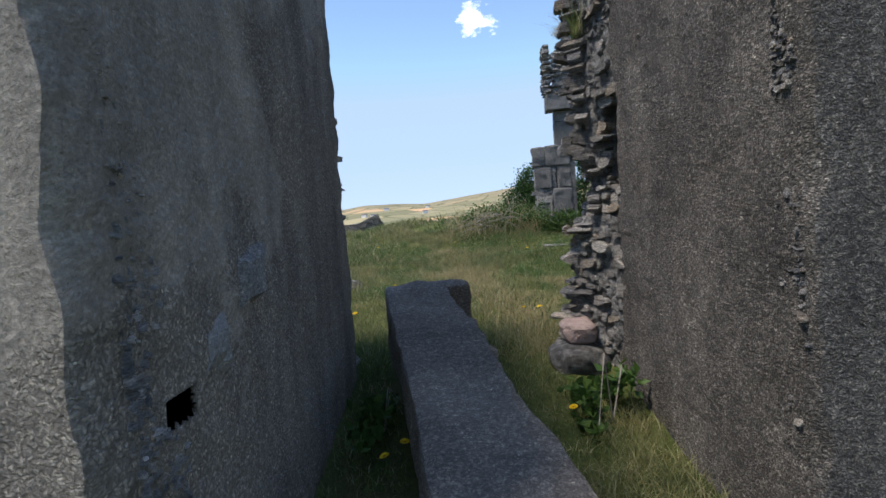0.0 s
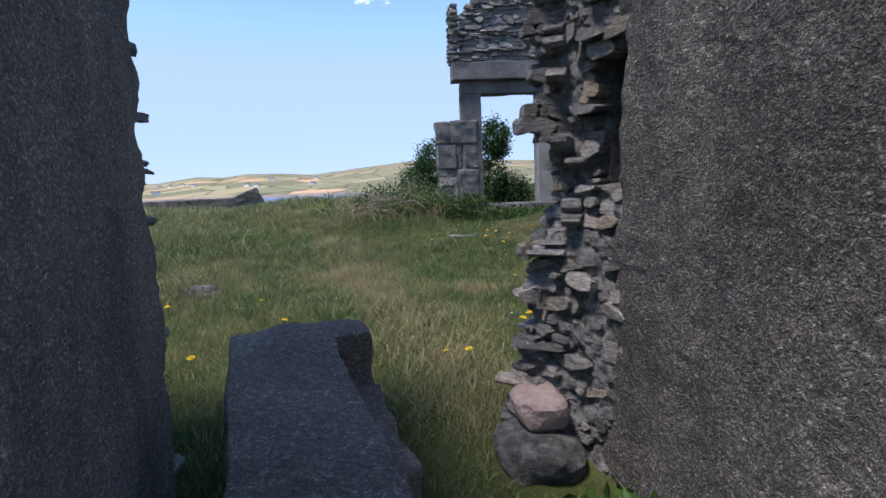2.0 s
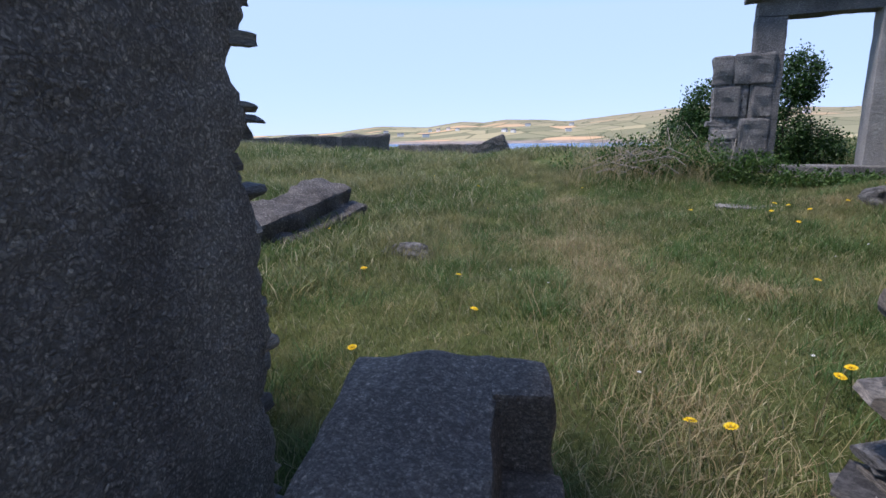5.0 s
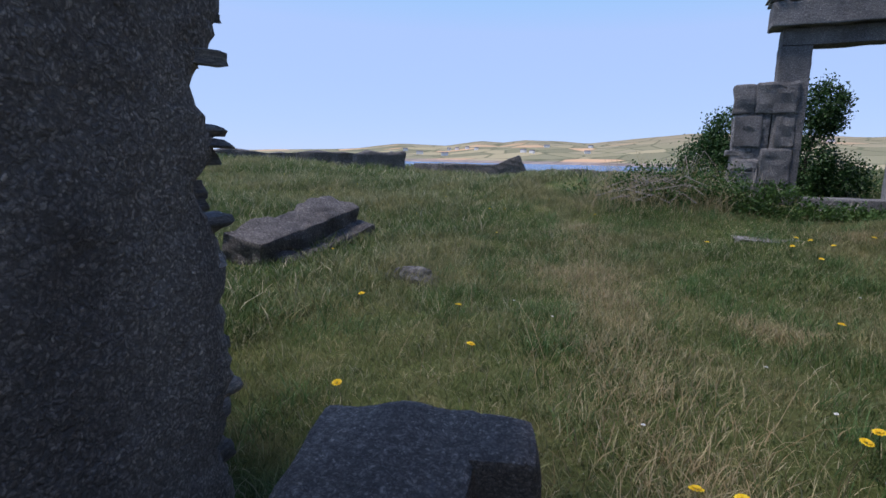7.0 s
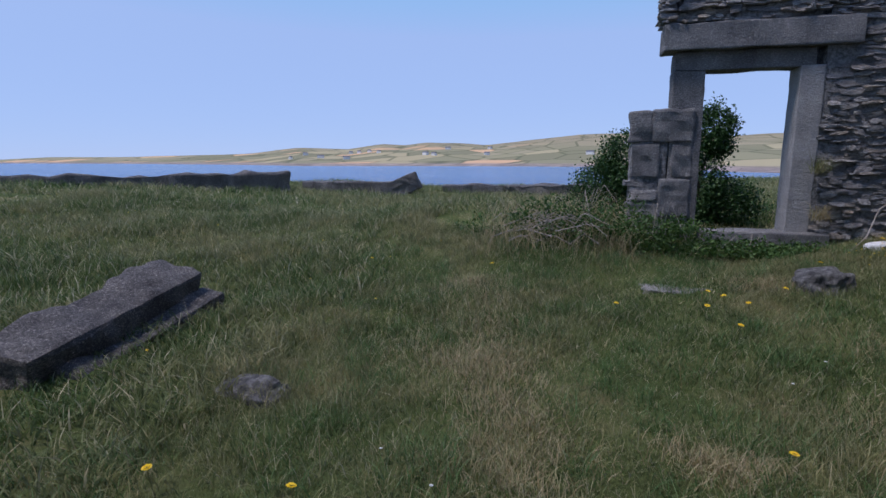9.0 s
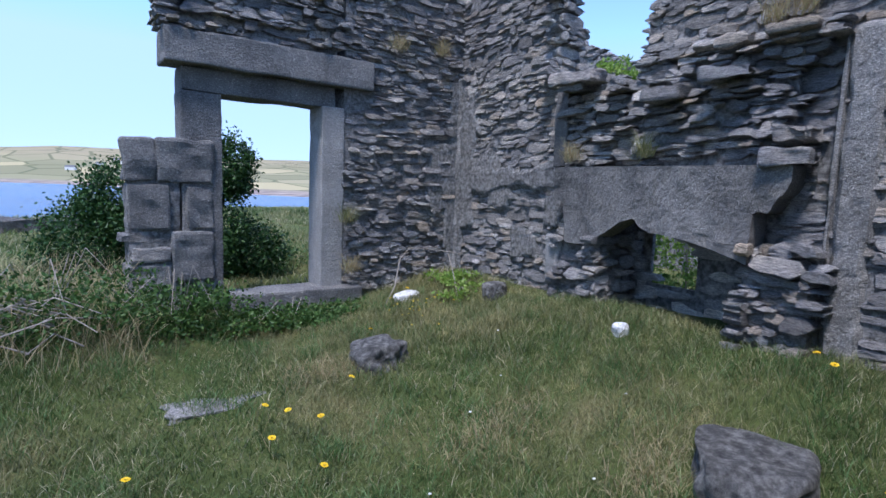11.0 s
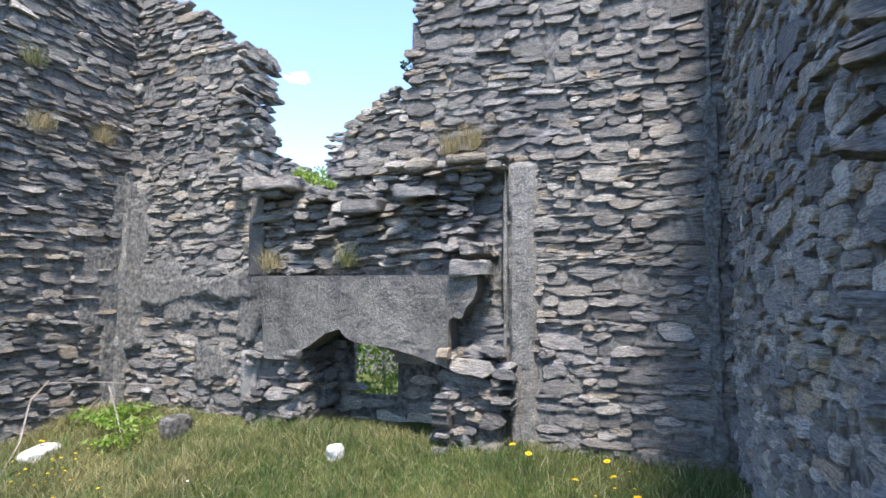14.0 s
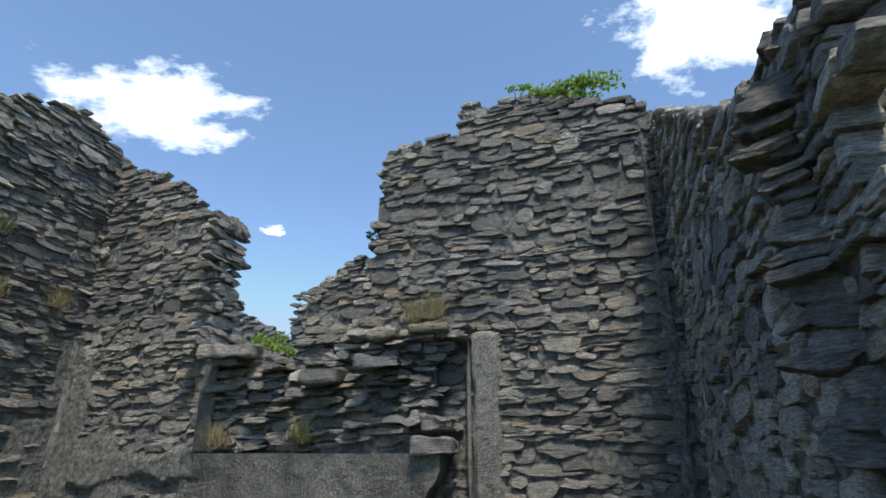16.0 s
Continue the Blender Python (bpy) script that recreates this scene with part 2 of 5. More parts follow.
def make_cloud():
    m, ns, ls, b = material("cloud_white")
    ns.remove(b)
    co = ns.new("ShaderNodeTexCoord").outputs["Object"]
    rnd = ns.new("ShaderNodeObjectInfo").outputs["Random"]
    add = ns.new("ShaderNodeVectorMath")
    add.operation = "ADD"
    comb = ns.new("ShaderNodeCombineXYZ")
    ls.new(maths(ns, ls, "MULTIPLY", rnd, 37.0), comb.inputs[0])
    ls.new(co, add.inputs[0])
    ls.new(comb.outputs[0], add.inputs[1])
    n = noise_tex(ns, ls, add.outputs[0], 2.2, 10, 0.62)
    ln = ns.new("ShaderNodeVectorMath")
    ln.operation = "LENGTH"
    ls.new(co, ln.inputs[0])
    f = maths(ns, ls, "SUBTRACT", maths(ns, ls, "ADD", maths(ns, ls, "MULTIPLY", n, 1.7), -0.05), ln.outputs["Value"])
    a = ramp(ns, ls, f, [(0.24, (0, 0, 0)), (0.62, (1, 1, 1))])
    em = node(ns, "ShaderNodeEmission", Strength=1.15)
    shade = ramp(ns, ls, f, [(0.35, (0.72, 0.8, 0.95)), (0.62, (1, 1, 1))])
    ls.new(shade, em.inputs["Color"])
    tr = ns.new("ShaderNodeBsdfTransparent")
    mx = ns.new("ShaderNodeMixShader")
    ls.new(a, mx.inputs[0])
    ls.new(tr.outputs[0], mx.inputs[1])
    ls.new(em.outputs[0], mx.inputs[2])
    ls.new(mx.outputs[0], ns["Material Output"].inputs["Surface"])
    return m


STONE = make_stone("slate_rubble", 1.36)
# same slate, its colour lightened to lift faces that stand in shade
STONE_LIGHTENED = make_stone("slate_lightened_for_shade", 2.1)
PALE = make_plain("pale_quartz_stone", [(0.3, (0.45, 0.44, 0.42)), (0.7, (0.78, 0.77, 0.74))], 9, 0.85, 0.01)
ROCK = make_plain("lichened_grey_rock", [(0.34, (0.07, 0.067, 0.062)), (0.5, (0.17, 0.162, 0.15)), (0.68, (0.38, 0.365, 0.33))], 17, 0.92, 0.04)
PLASTER = make_plain("grey_lime_plaster", [(0.34, (0.13, 0.125, 0.118)), (0.5, (0.3, 0.29, 0.272)), (0.66, (0.52, 0.505, 0.48))], 26, 0.95, 0.05)
PEBBLE = make_render("pebbly_old_plaster", (0.27, 0.258, 0.242), (0.44, 0.42, 0.395), 0.6, 0.5)
MANTEL = make_render("dark_pebbly_concrete", (0.17, 0.163, 0.153), (0.29, 0.278, 0.26), 0.5, 0.6)
SLAB = make_render("brown_pebbly_concrete", (0.37, 0.305, 0.245), (0.55, 0.46, 0.375), 0.7, 0.4, cell=120.0, rough=1.6)
PINK = make_plain("pinkish_boulder", [(0.3, (0.22, 0.15, 0.13)), (0.7, (0.38, 0.29, 0.26))], 5, 0.85, 0.015)
MORTAR = make_plain("crumbling_lime_mortar", [(0.38, (0.15, 0.146, 0.14)), (0.5, (0.31, 0.3, 0.284)), (0.62, (0.5, 0.482, 0.455))], 22, 0.95, 0.06)
RENDER = make_render("pebbly_cement_render", (0.23, 0.208, 0.187), (0.37, 0.34, 0.307), cell=140.0, rough=1.8)
SMOOTH = make_render("smooth_cement_render", (0.36, 0.315, 0.262), (0.53, 0.467, 0.392), 0.35, 0.6, 0.75)
CONCRETE = make_render("weathered_concrete", (0.19, 0.183, 0.175), (0.33, 0.318, 0.3), 0.6, 0.45)
PALE_CONCRETE = make_render("pale_smooth_concrete", (0.32, 0.307, 0.286), (0.45, 0.432, 0.406), 0.25, 0.4)
GRASS = make_leaf("meadow_grass", [(0.0, (0.06, 0.1, 0.027)), (0.35, (0.11, 0.165, 0.05)), (0.68, (0.175, 0.22, 0.08)), (0.88, (0.34, 0.31, 0.17)), (1.0, (0.6, 0.54, 0.38))], 0.6, 0.4, (0.4, 0.34, 0.18))
TUSSOCK = make_leaf("lush_grass", [(0.0, (0.06, 0.125, 0.035)), (0.6, (0.11, 0.2, 0.06)), (1.0, (0.2, 0.29, 0.11))], 0.5, 0.4)
STRAW = make_leaf("dry_grass_tuft", [(0.0, (0.3, 0.23, 0.11)), (0.6, (0.48, 0.39, 0.23)), (1.0, (0.36, 0.36, 0.16))], 0.7, 0.3)
LEAF = make_leaf("bramble_leaf", [(0.0, (0.03, 0.07, 0.015)), (0.6, (0.06, 0.12, 0.025)), (1.0, (0.11, 0.18, 0.04))], 0.5, 0.3)
IVY = make_leaf("sunlit_weed_leaf", [(0.0, (0.14, 0.26, 0.04)), (0.6, (0.27, 0.4, 0.08)), (1.0, (0.4, 0.5, 0.14))], 0.5, 0.5)
BUSHLEAF = make_leaf("shrub_leaf", [(0.0, (0.015, 0.045, 0.012)), (0.6, (0.035, 0.085, 0.02)), (1.0, (0.08, 0.15, 0.04))], 0.45, 0.25)
PETAL = make_leaf("yellow_petal", [(0.0, (0.85, 0.55, 0.01)), (1.0, (0.95, 0.72, 0.03))], 0.5, 0.3)
DAISY = make_leaf("white_petal", [(0.0, (0.75, 0.74, 0.7)), (1.0, (0.85, 0.85, 0.82))], 0.5, 0.3)
TWIG = make_plain("dead_bleached_twig", [(0.3, (0.24, 0.2, 0.16)), (0.7, (0.45, 0.4, 0.34))], 20, 0.9, 0.004)
BARK = make_plain("dark_bark", [(0.3, (0.05, 0.04, 0.03)), (0.7, (0.12, 0.1, 0.08))], 20, 0.9, 0.01)
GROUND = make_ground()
WATER = make_water()
CLOUD = make_cloud()


# ---- building helpers ----
def part(name, bm, mat, parent=None, label=""):
    me = bpy.data.meshes.new(name)
    bm.normal_update()
    bm.to_mesh(me)
    bm.free()
    me.materials.append(mat)
    ob = new(name, me)
    if parent:
        ob.parent = parent
    return tagged(ob, label)


def raw(name, verts, faces, mat, parent=None):
    """One mesh from arrays of places and equally long faces."""
    verts, faces = np.asarray(verts, np.float32), np.asarray(faces, np.int32)
    me = bpy.data.meshes.new(name)
    me.vertices.add(len(verts))
    me.vertices.foreach_set("co", verts.ravel())
    n = faces.shape[1]
    me.loops.add(faces.size)
    me.loops.foreach_set("vertex_index", faces.ravel())
    me.polygons.add(len(faces))
    me.polygons.foreach_set("loop_start", np.arange(0, faces.size, n, dtype=np.int32))
    me.update(calc_edges=True)
    me.materials.append(mat)
    ob = new(name, me)
    if parent:
        ob.parent = parent
    me.shade_flat()
    return ob


def ss(a, b, x):
    t = np.clip((np.asarray(x, float) - a) / (b - a), 0, 1)
    return t * t * (3 - 2 * t)


def wave(x, y, s=1.0, o=0.0):
    """A cheap smooth unevenness of about -1 to 1."""
    x, y = np.asarray(x) / s + o, np.asarray(y) / s - o
    return (np.sin(1.7 * x + 1.3 * np.sin(1.1 * y)) + np.sin(2.3 * y + 1.9 * np.sin(0.9 * x + 2)) + 0.6 * np.sin(4.1 * x - 3.3 * y + 1)) / 2.6


def block(size, at=(0, 0, 0), rough=0.012, cell=0.09, seed=0, bevel=0.012):
    """A worn block: a finely divided box whose skin is knocked about."""
    sx, sy, sz = size
    bm = bmesh.new()
    bmesh.ops.create_cube(bm, size=1)
    bmesh.ops.scale(bm, vec=size, verts=bm.verts)
    if bevel:
        bmesh.ops.bevel(bm, geom=list(bm.edges), offset=min(bevel, min(size) * 0.3), segments=2, affect="EDGES", profile=0.6)
    for axis, length in enumerate(size):
        n = min(int(length / cell), 40)
        for i in range(1, n):
            no = [0, 0, 0]
            no[axis] = 1
            co = [0, 0, 0]
            co[axis] = -length / 2 + length * i / n
            bmesh.ops.bisect_plane(bm, geom=list(bm.verts) + list(bm.edges) + list(bm.faces), plane_co=co, plane_no=no)
    o = Vector((seed * 3.7, seed * 1.9, seed * 2.3))
    bm.normal_update()
    for v in bm.verts:
        d = noise.noise(v.co * 2.1 + o) * rough * 1.6 + noise.noise(v.co * 8 + o) * rough
        v.co += v.normal * d
    bmesh.ops.translate(bm, vec=at, verts=bm.verts)
    return bm


def boulder(size, at, seed, levels=3, jag=0.3, flat=0.0):
    """A rough lump of stone with its foot at the given place."""
    bm = bmesh.new()
    bmesh.ops.create_icosphere(bm, subdivisions=levels, radius=0.5)
    o = Vector((seed * 5.1, seed * 2.7, seed * 1.3))
    for v in bm.verts:
        c = v.co.copy()
        k = 1 + jag * noise.noise(c * 2.2 + o) + jag * 0.5 * noise.noise(c * 5.5 + o)
        c = c * k
        c = Vector([math.copysign(abs(a * 2) ** 0.72, a) / 2 for a in c])
        if flat:
            c.z = min(c.z, 0.5 - flat + 0.05 * noise.noise(c * 4 + o))
        v.co = Vector((c.x * size[0], c.y * size[1], c.z * size[2]))
    bmesh.ops.translate(bm, vec=(at[0], at[1], at[2] + size[2] * 0.28), verts=bm.verts)
    return bm


def tube(points, r0, r1, sides=6):
    """A bent tapering stem."""
    bm = bmesh.new()
    rings = []
    pts = [Vector(p) for p in points]
    for i, p in enumerate(pts):
        d = (pts[min(i + 1, len(pts) - 1)] - pts[max(i - 1, 0)]).normalized()
        a = d.orthogonal().normalized()
        b = d.cross(a)
        r = r0 + (r1 - r0) * i / (len(pts) - 1)
        rings.append([bm.verts.new(p + (a * math.cos(2 * math.pi * k / sides) + b * math.sin(2 * math.pi * k / sides)) * r) for k in range(sides)])
    for q, s in zip(rings, rings[1:]):
        for k in range(sides):
            bm.faces.new((q[k], q[(k + 1) % sides], s[(k + 1) % sides], s[k]))
    bm.faces.new(rings[0][::-1])
    bm.faces.new(rings[-1])
    return bm


# ---- the lie of the land ----
def land(x, y):
    x, y = np.asarray(x, float), np.asarray(y, float)
    h = 0.02 + 0.62 * ss(0.2, 2.75, x) * ss(-8.5, -6.0, y) + 0.3 * ss(-4.2, 0, y) * (1 - ss(0.4, 2.2, x))
    h = h - 0.3 * (1 - ss(-8.6, -5.6, y))
    h = h + 0.7 * ss(-3.5, -14, x) * (1 - 0.6 * ss(-2, 10, y))
    h = h + 0.16 * np.exp(-((x + 1.5) ** 2 + (y + 0.4) ** 2) / 0.9) + 0.36 * np.exp(-((x + 2.6) / 2.6) ** 2 - ((y - 1.2) / 1.7) ** 2)
    h = h + 0.035 * wave(x, y, 0.55) + 0.06 * wave(x, y, 1.9, 3)
    w = y * 0.94 - x * 0.30
    behind = ss(0, -40, y)
    h = h - 17 * ss(13, 55, w) * (1 - behind) + behind * 0.01 * np.hypot(x, y)
    r = np.hypot(x, y)
    az = np.degrees(np.arctan2(x, y))
    crest = np.interp(az, [-60, -50, -40, -33, -29, -24, -20.5, -18, -16, -12.5, -9.3, -4, 0, 6, 14, 24, 40, 70, 100],
                      [-0.5, 0.15, 0.2, 0.55, 0.95, 0.85, 1.38, 1.3, 1.6, 1.45, 1.22, 1.9, 2.3, 2.25, 1.9, 2.2, 2.0, 2.4, 2.0])
    shore = np.interp(az, [-60, -40, -29, -20, 0, 15, 30, 60, 100], [2600, 1500, 1050, 980, 900, 620, 520, 450, 420])
    top = 1.3 + 2500 * np.tan(np.radians(crest)) + 4 * wave(x, y, 160)
    t = np.clip((r - shore) / (2500 - shore), -0.2, 1.4)
    rise = np.where(t < 0, t * 30, np.where(t < 1, 0.35 * t + 0.65 * ss(0, 1, t), 1 - (t - 1) * 0.8))
    hill = np.where(t < 0, -13.2 + t * 20, -13.2 + rise * (top + 13.2))
    hill = np.where((az < -58) | (az > 110), -25.0, hill)
    return np.where(r > 380, np.maximum(h, hill), h)


def land_at(x, y):
    return float(land(x, y))


rings = np.concatenate([[0.0], np.geomspace(0.2, 30, 150), np.geomspace(31.5, 4800, 120)])
turns = np.radians(np.linspace(0, 360, 481)[:-1])
gx = -1.0 + np.outer(rings, np.sin(turns))
gy = -4.0 + np.outer(rings, np.cos(turns))
gz = land(gx, gy)
gv = np.stack([gx.ravel(), gy.ravel(), gz.ravel()], 1)
ri, ti = np.meshgrid(np.arange(len(rings) - 1), np.arange(480), indexing="ij")
tn = (ti + 1) % 480
gf = np.stack([ri * 480 + ti, ri * 480 + tn, (ri + 1) * 480 + tn, (ri + 1) * 480 + ti], -1).reshape(-1, 4)[:, ::-1]
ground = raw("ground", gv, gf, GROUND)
ground.data.shade_smooth()
tagged(ground, "rough grassy ground running down to the bay and up the far hills", "ground", kind="structure")
wr = np.array([12.0, 60, 300, 1200, 4700])
wv = np.concatenate([np.stack([r * np.sin(turns[::8]), r * np.cos(turns[::8]), np.full(60, -13.4)], 1) for r in wr])
wi, wj = np.meshgrid(np.arange(4), np.arange(60), indexing="ij")
wk = (wj + 1) % 60
wf = np.stack([wi * 60 + wj, wi * 60 + wk, (wi + 1) * 60 + wk, (wi + 1) * 60 + wj], -1).reshape(-1, 4)[:, ::-1]
tagged(raw("water", wv, wf, WATER), "calm blue sea water of the bay", "water", kind="structure")


def cloud(way, dist, w, h, roll=0):
    d = Vector(way).normalized()
    bm = bmesh.new()
    bmesh.ops.create_grid(bm, x_segments=1, y_segments=1, size=1.0)
    ob = part("backdrop", bm, CLOUD)
    ob.matrix_world = look(d * dist, (0, 0, 0), roll) @ Matrix.Diagonal((w, h, 1, 1))
    ob.visible_shadow = False
    return tagged(ob, "white fair-weather cloud in a blue sky", "cloud", kind="structure")


cloud((0.55, 0.65, 0.524), 3000, 760, 400, -14)
cloud((0.768, -0.2, 0.645), 3000, 760, 460, 12)
cloud((-0.045, 0.943, 0.328), 3000, 170, 140)
cloud((0.748, 0.548, 0.376), 3000, 110, 60)


# ---- stones ----
rng = np.random.default_rng(7)


def stone_shape(k):
    """A unit slate: a broken-edged slab or wedge whose flat face is split along its grain."""
    r = np.random.default_rng(100 + k)
    n = 12
    us = np.array([-0.5, -0.47, -0.34, -0.1, 0.16, 0.38, 0.5, 0.47, 0.3, 0.06, -0.2, -0.4])
    vs = np.array([-0.1, 0.3, 0.47, 0.5, 0.47, 0.42, 0.1, -0.34, -0.46, -0.5, -0.48, -0.42])
    if k % 4 == 1:
        vs = vs * np.interp(us, [-0.5, 0.5], [1.0, r.uniform(0.25, 0.55)])
    if k % 4 == 2:
        vs = vs * np.interp(np.abs(us), [0.1, 0.5], [1.0, r.uniform(0.35, 0.7)])
    us = us + r.uniform(-0.06, 0.06, n)
    vs = vs + r.uniform(-0.1, 0.1, n) + us * r.uniform(-0.22, 0.22)
    us = us + vs * r.uniform(-0.12, 0.12)
    ring = np.stack([us, vs], 1)[::-1]
    up = ring[:, 1]
    brow = r.uniform(-0.05, 0.22)
    lean = r.uniform(-0.16, 0.16)
    deep = 0.47 - brow * up + lean * ring[:, 0] + r.uniform(-0.05, 0.04, n)
    shrink = r.uniform(0.84, 0.98, n)
    back = np.c_[ring * 0.96, np.full(n, -0.6)]
    mid = np.c_[ring, deep - r.uniform(0.02, 0.16, n)]
    face = np.c_[ring[:, 0] * (0.55 + 0.45 * shrink), up * shrink, deep]
    mid_pt = np.array([[r.uniform(-0.25, 0.25), r.uniform(-0.25, 0.2), r.uniform(0.46, 0.52)]])
    v = np.concatenate([back, mid, face, mid_pt])
    f = []
    for i in range(n):
        j = (i + 1) % n
        f += [(i, j, n + j), (i, n + j, n + i), (n + i, n + j, 2 * n + j), (n + i, 2 * n + j, 2 * n + i), (2 * n + i, 2 * n + j, 3 * n)]
    f += [(0, i + 1, i) for i in range(1, n - 1)]
    return v, np.array(f)[:, ::-1]


SHAPES = [stone_shape(k) for k in range(60)]
STONE_MESH = {}


def stone_mesh(k, mat):
    if (k, mat.name) not in STONE_MESH:
        v, f = SHAPES[k]
        me = bpy.data.meshes.new("stone")
        me.from_pydata(v.tolist(), [], f.tolist())
        me.materials.append(mat)
        STONE_MESH[k, mat.name] = me
    return STONE_MESH[k, mat.name]


def courses(u0, u1, z0, z1, keep, hs=(0.022, 0.07), ws=(0.06, 0.23), proud=(0.02, 0.08), loose=0.0, seed=0, big=0.5, bw=(0.14, 0.38), bh=(0.07, 0.14)):
    """Thin uneven courses of slate with larger stones set among them: rows of u, z, width, height, depth, lean."""
    r = np.random.default_rng(seed)
    out, large = [], []
    for _ in range(int((u1 - u0) * (z1 - z0) * big * 60)):
        w, h = r.uniform(*bw), r.uniform(*bh)
        u, z = r.uniform(u0 + w * 0.3, u1 - w * 0.3), r.uniform(z0, z1)
        if keep(u, z) and keep(u - w * 0.4, z + h * 0.4) and keep(u + w * 0.4, z + h * 0.4) and all(abs(u - a) > (w + c) * 0.52 or abs(z - e) > (h + g) * 0.52 for a, e, c, g in large):
            large.append((u, z, w, h))
            out.append((u, z, w, h, r.uniform(*proud) + 0.3 * loose * r.random(), r.normal(0, 3)))
    lu = np.array(large) if large else np.zeros((0, 4))
    z = z0
    while z < z1:
        h = r.uniform(*hs)
        u = u0 - r.uniform(0, 0.2)
        while u < u1:
            w = r.uniform(*ws) * (0.7 + 5 * h)
            uc, zc = u + w / 2, z + h / 2 + 0.05 * math.sin(u * 1.3 + z * 0.7 + seed) + 0.018 * math.sin(u * 4.3 + z * 3)
            hit = len(lu) and bool(np.any((np.abs(lu[:, 0] - uc) < (lu[:, 2] + w) * 0.44) & (np.abs(lu[:, 1] - zc) < (lu[:, 3] + h) * 0.42)))
            if not hit and keep(uc, zc):
                out.append((uc, zc, w * r.uniform(1.04, 1.14), h * r.uniform(1.15, 1.5), r.uniform(*proud) + loose * r.random() ** 3, r.normal(0, 2.6)))
            u += w * (0.3 if hit else 1.0) + r.uniform(-0.012, 0.008)
        z += h + r.uniform(0.0, 0.008)
    return out


def lay_stones(rows, origin, along, out, parent, mat, near=None, most=300, seed=0, tilt=2.0, deep=0.07):
    """Sets stones on the face that starts at origin, runs along and looks out; the near ones as pieces of their own."""
    r = np.random.default_rng(seed + 900)
    along, out, up = Vector(along).normalized(), Vector(out).normalized(), Vector((0, 0, 1))
    base = Matrix((along, up, out)).transposed()
    if near:
        order = sorted(range(len(rows)), key=lambda i: near(rows[i][0], rows[i][1]))
        single = set(order[:most])
    else:
        single = set()
    vs, fs, count = [], [], 0
    for i, (u, z, w, h, d, lean) in enumerate(rows):
        k = int(r.integers(len(SHAPES)))
        depth = deep + max(d, 0)
        rot = base @ Euler((radians(r.normal(0, tilt)), radians(r.normal(0, tilt)), radians(lean))).to_matrix()
        at = Vector(origin) + along * u + up * z + out * (d - depth * 0.5)
        if i in single:
            ob = new("stone", stone_mesh(k, mat))
            ob.matrix_world = Matrix.LocRotScale(at, rot.to_quaternion(), (w, h, depth))
            ob.parent = parent
        else:
            v, f = SHAPES[k]
            m = np.array(rot) * np.array([[w, h, depth]])
            vs.append(v @ m.T + np.array(at))
            fs.append(f + count)
            count += len(v)
    if vs:
        ob = raw("rubble", np.concatenate(vs), np.concatenate(fs), mat, parent)
        tagged(ob, kind="stuff")


def core(name, u0, u1, step, low, top, origin, along, out, thick, mat=MORTAR, holes=(), ragged=0.03):
    """The body of a wall in upright slices, with openings left through it."""
    along, out = Vector(along).normalized(), Vector(out).normalized()
    bm = bmesh.new()
    cuts = sorted({round(u0 + step * i, 4) for i in range(int((u1 - u0) / step) + 1)} | {u1} | {c for h in holes for c in h[:2] if u0 < c < u1})
    r = random.Random(name)
    for a, b in zip(cuts, cuts[1:]):
        if b - a < 1e-4:
            continue
        mid = (a + b) / 2
        zs = [(low, min(top(mid), top(a - 0.06), top(b + 0.06)) - 0.09 + r.uniform(-ragged, ragged))]
        for h0, h1, hz0, hz1 in holes:
            if h0 <= mid <= h1:
                zs = [s for lo, hi in zs for s in ((lo, min(hi, hz0)), (max(lo, hz1), hi)) if s[1] - s[0] > 0.01]
        for lo, hi in zs:
            vs = [bm.verts.new(Vector(origin) + along * uu + Vector((0, 0, zz)) - out * dd) for dd in (0, thick) for uu, zz in ((a, lo), (b, lo), (b, hi), (a, hi))]
            for f in ((0, 1, 2, 3), (7, 6, 5, 4), (0, 4, 5, 1), (1, 5, 6, 2), (2, 6, 7, 3), (3, 7, 4, 0)):
                bm.faces.new([vs[i] for i in f])
    bmesh.ops.recalc_face_normals(bm, faces=bm.faces)
    return part(name, bm, mat)


def plaster(name, width, height, origin, along, out, seed, mat=None, lift=0.03, ragged=0.3, parent=None, label=""):
    """A ragged thin sheet of old plaster clinging to a wall, thicker in its middle."""
    along, out, up = Vector(along).normalized(), Vector(out).normalized(), Vector((0, 0, 1))
    bm = bmesh.new()
    nu, nz = max(4, int(width / 0.025)), max(4, int(height / 0.025))
    rows = []
    for j in range(nz + 1):
        line = []
        for i in range(nu + 1):
            u, z = i / nu, j / nz
            q = Vector((u * width * 3, z * height * 3, seed))
            edge = min(u * width, (1 - u) * width, z * height, (1 - z) * height) / min(width, height) * 2
            d = edge - ragged * (0.5 + noise.noise(q)) - 0.25 * ragged * noise.noise(q * 4)
            depth = lift * max(-1.6, min(1.0, d * 5)) + 0.007 * noise.noise(q * 5) + 0.004 * noise.noise(q * 14)
            line.append(bm.verts.new(Vector(origin) + along * u * width + up * z * height + out * depth))
        rows.append(line)
    for a, c in zip(rows, rows[1:]):
        for i in range(nu):
            bm.faces.new((a[i], a[i + 1], c[i + 1], c[i]))
    bmesh.ops.recalc_face_normals(bm, faces=bm.faces)
    return part(name, bm, mat or PLASTER, parent, label)


# ---- the fireplace wall ----
EX = 2.81


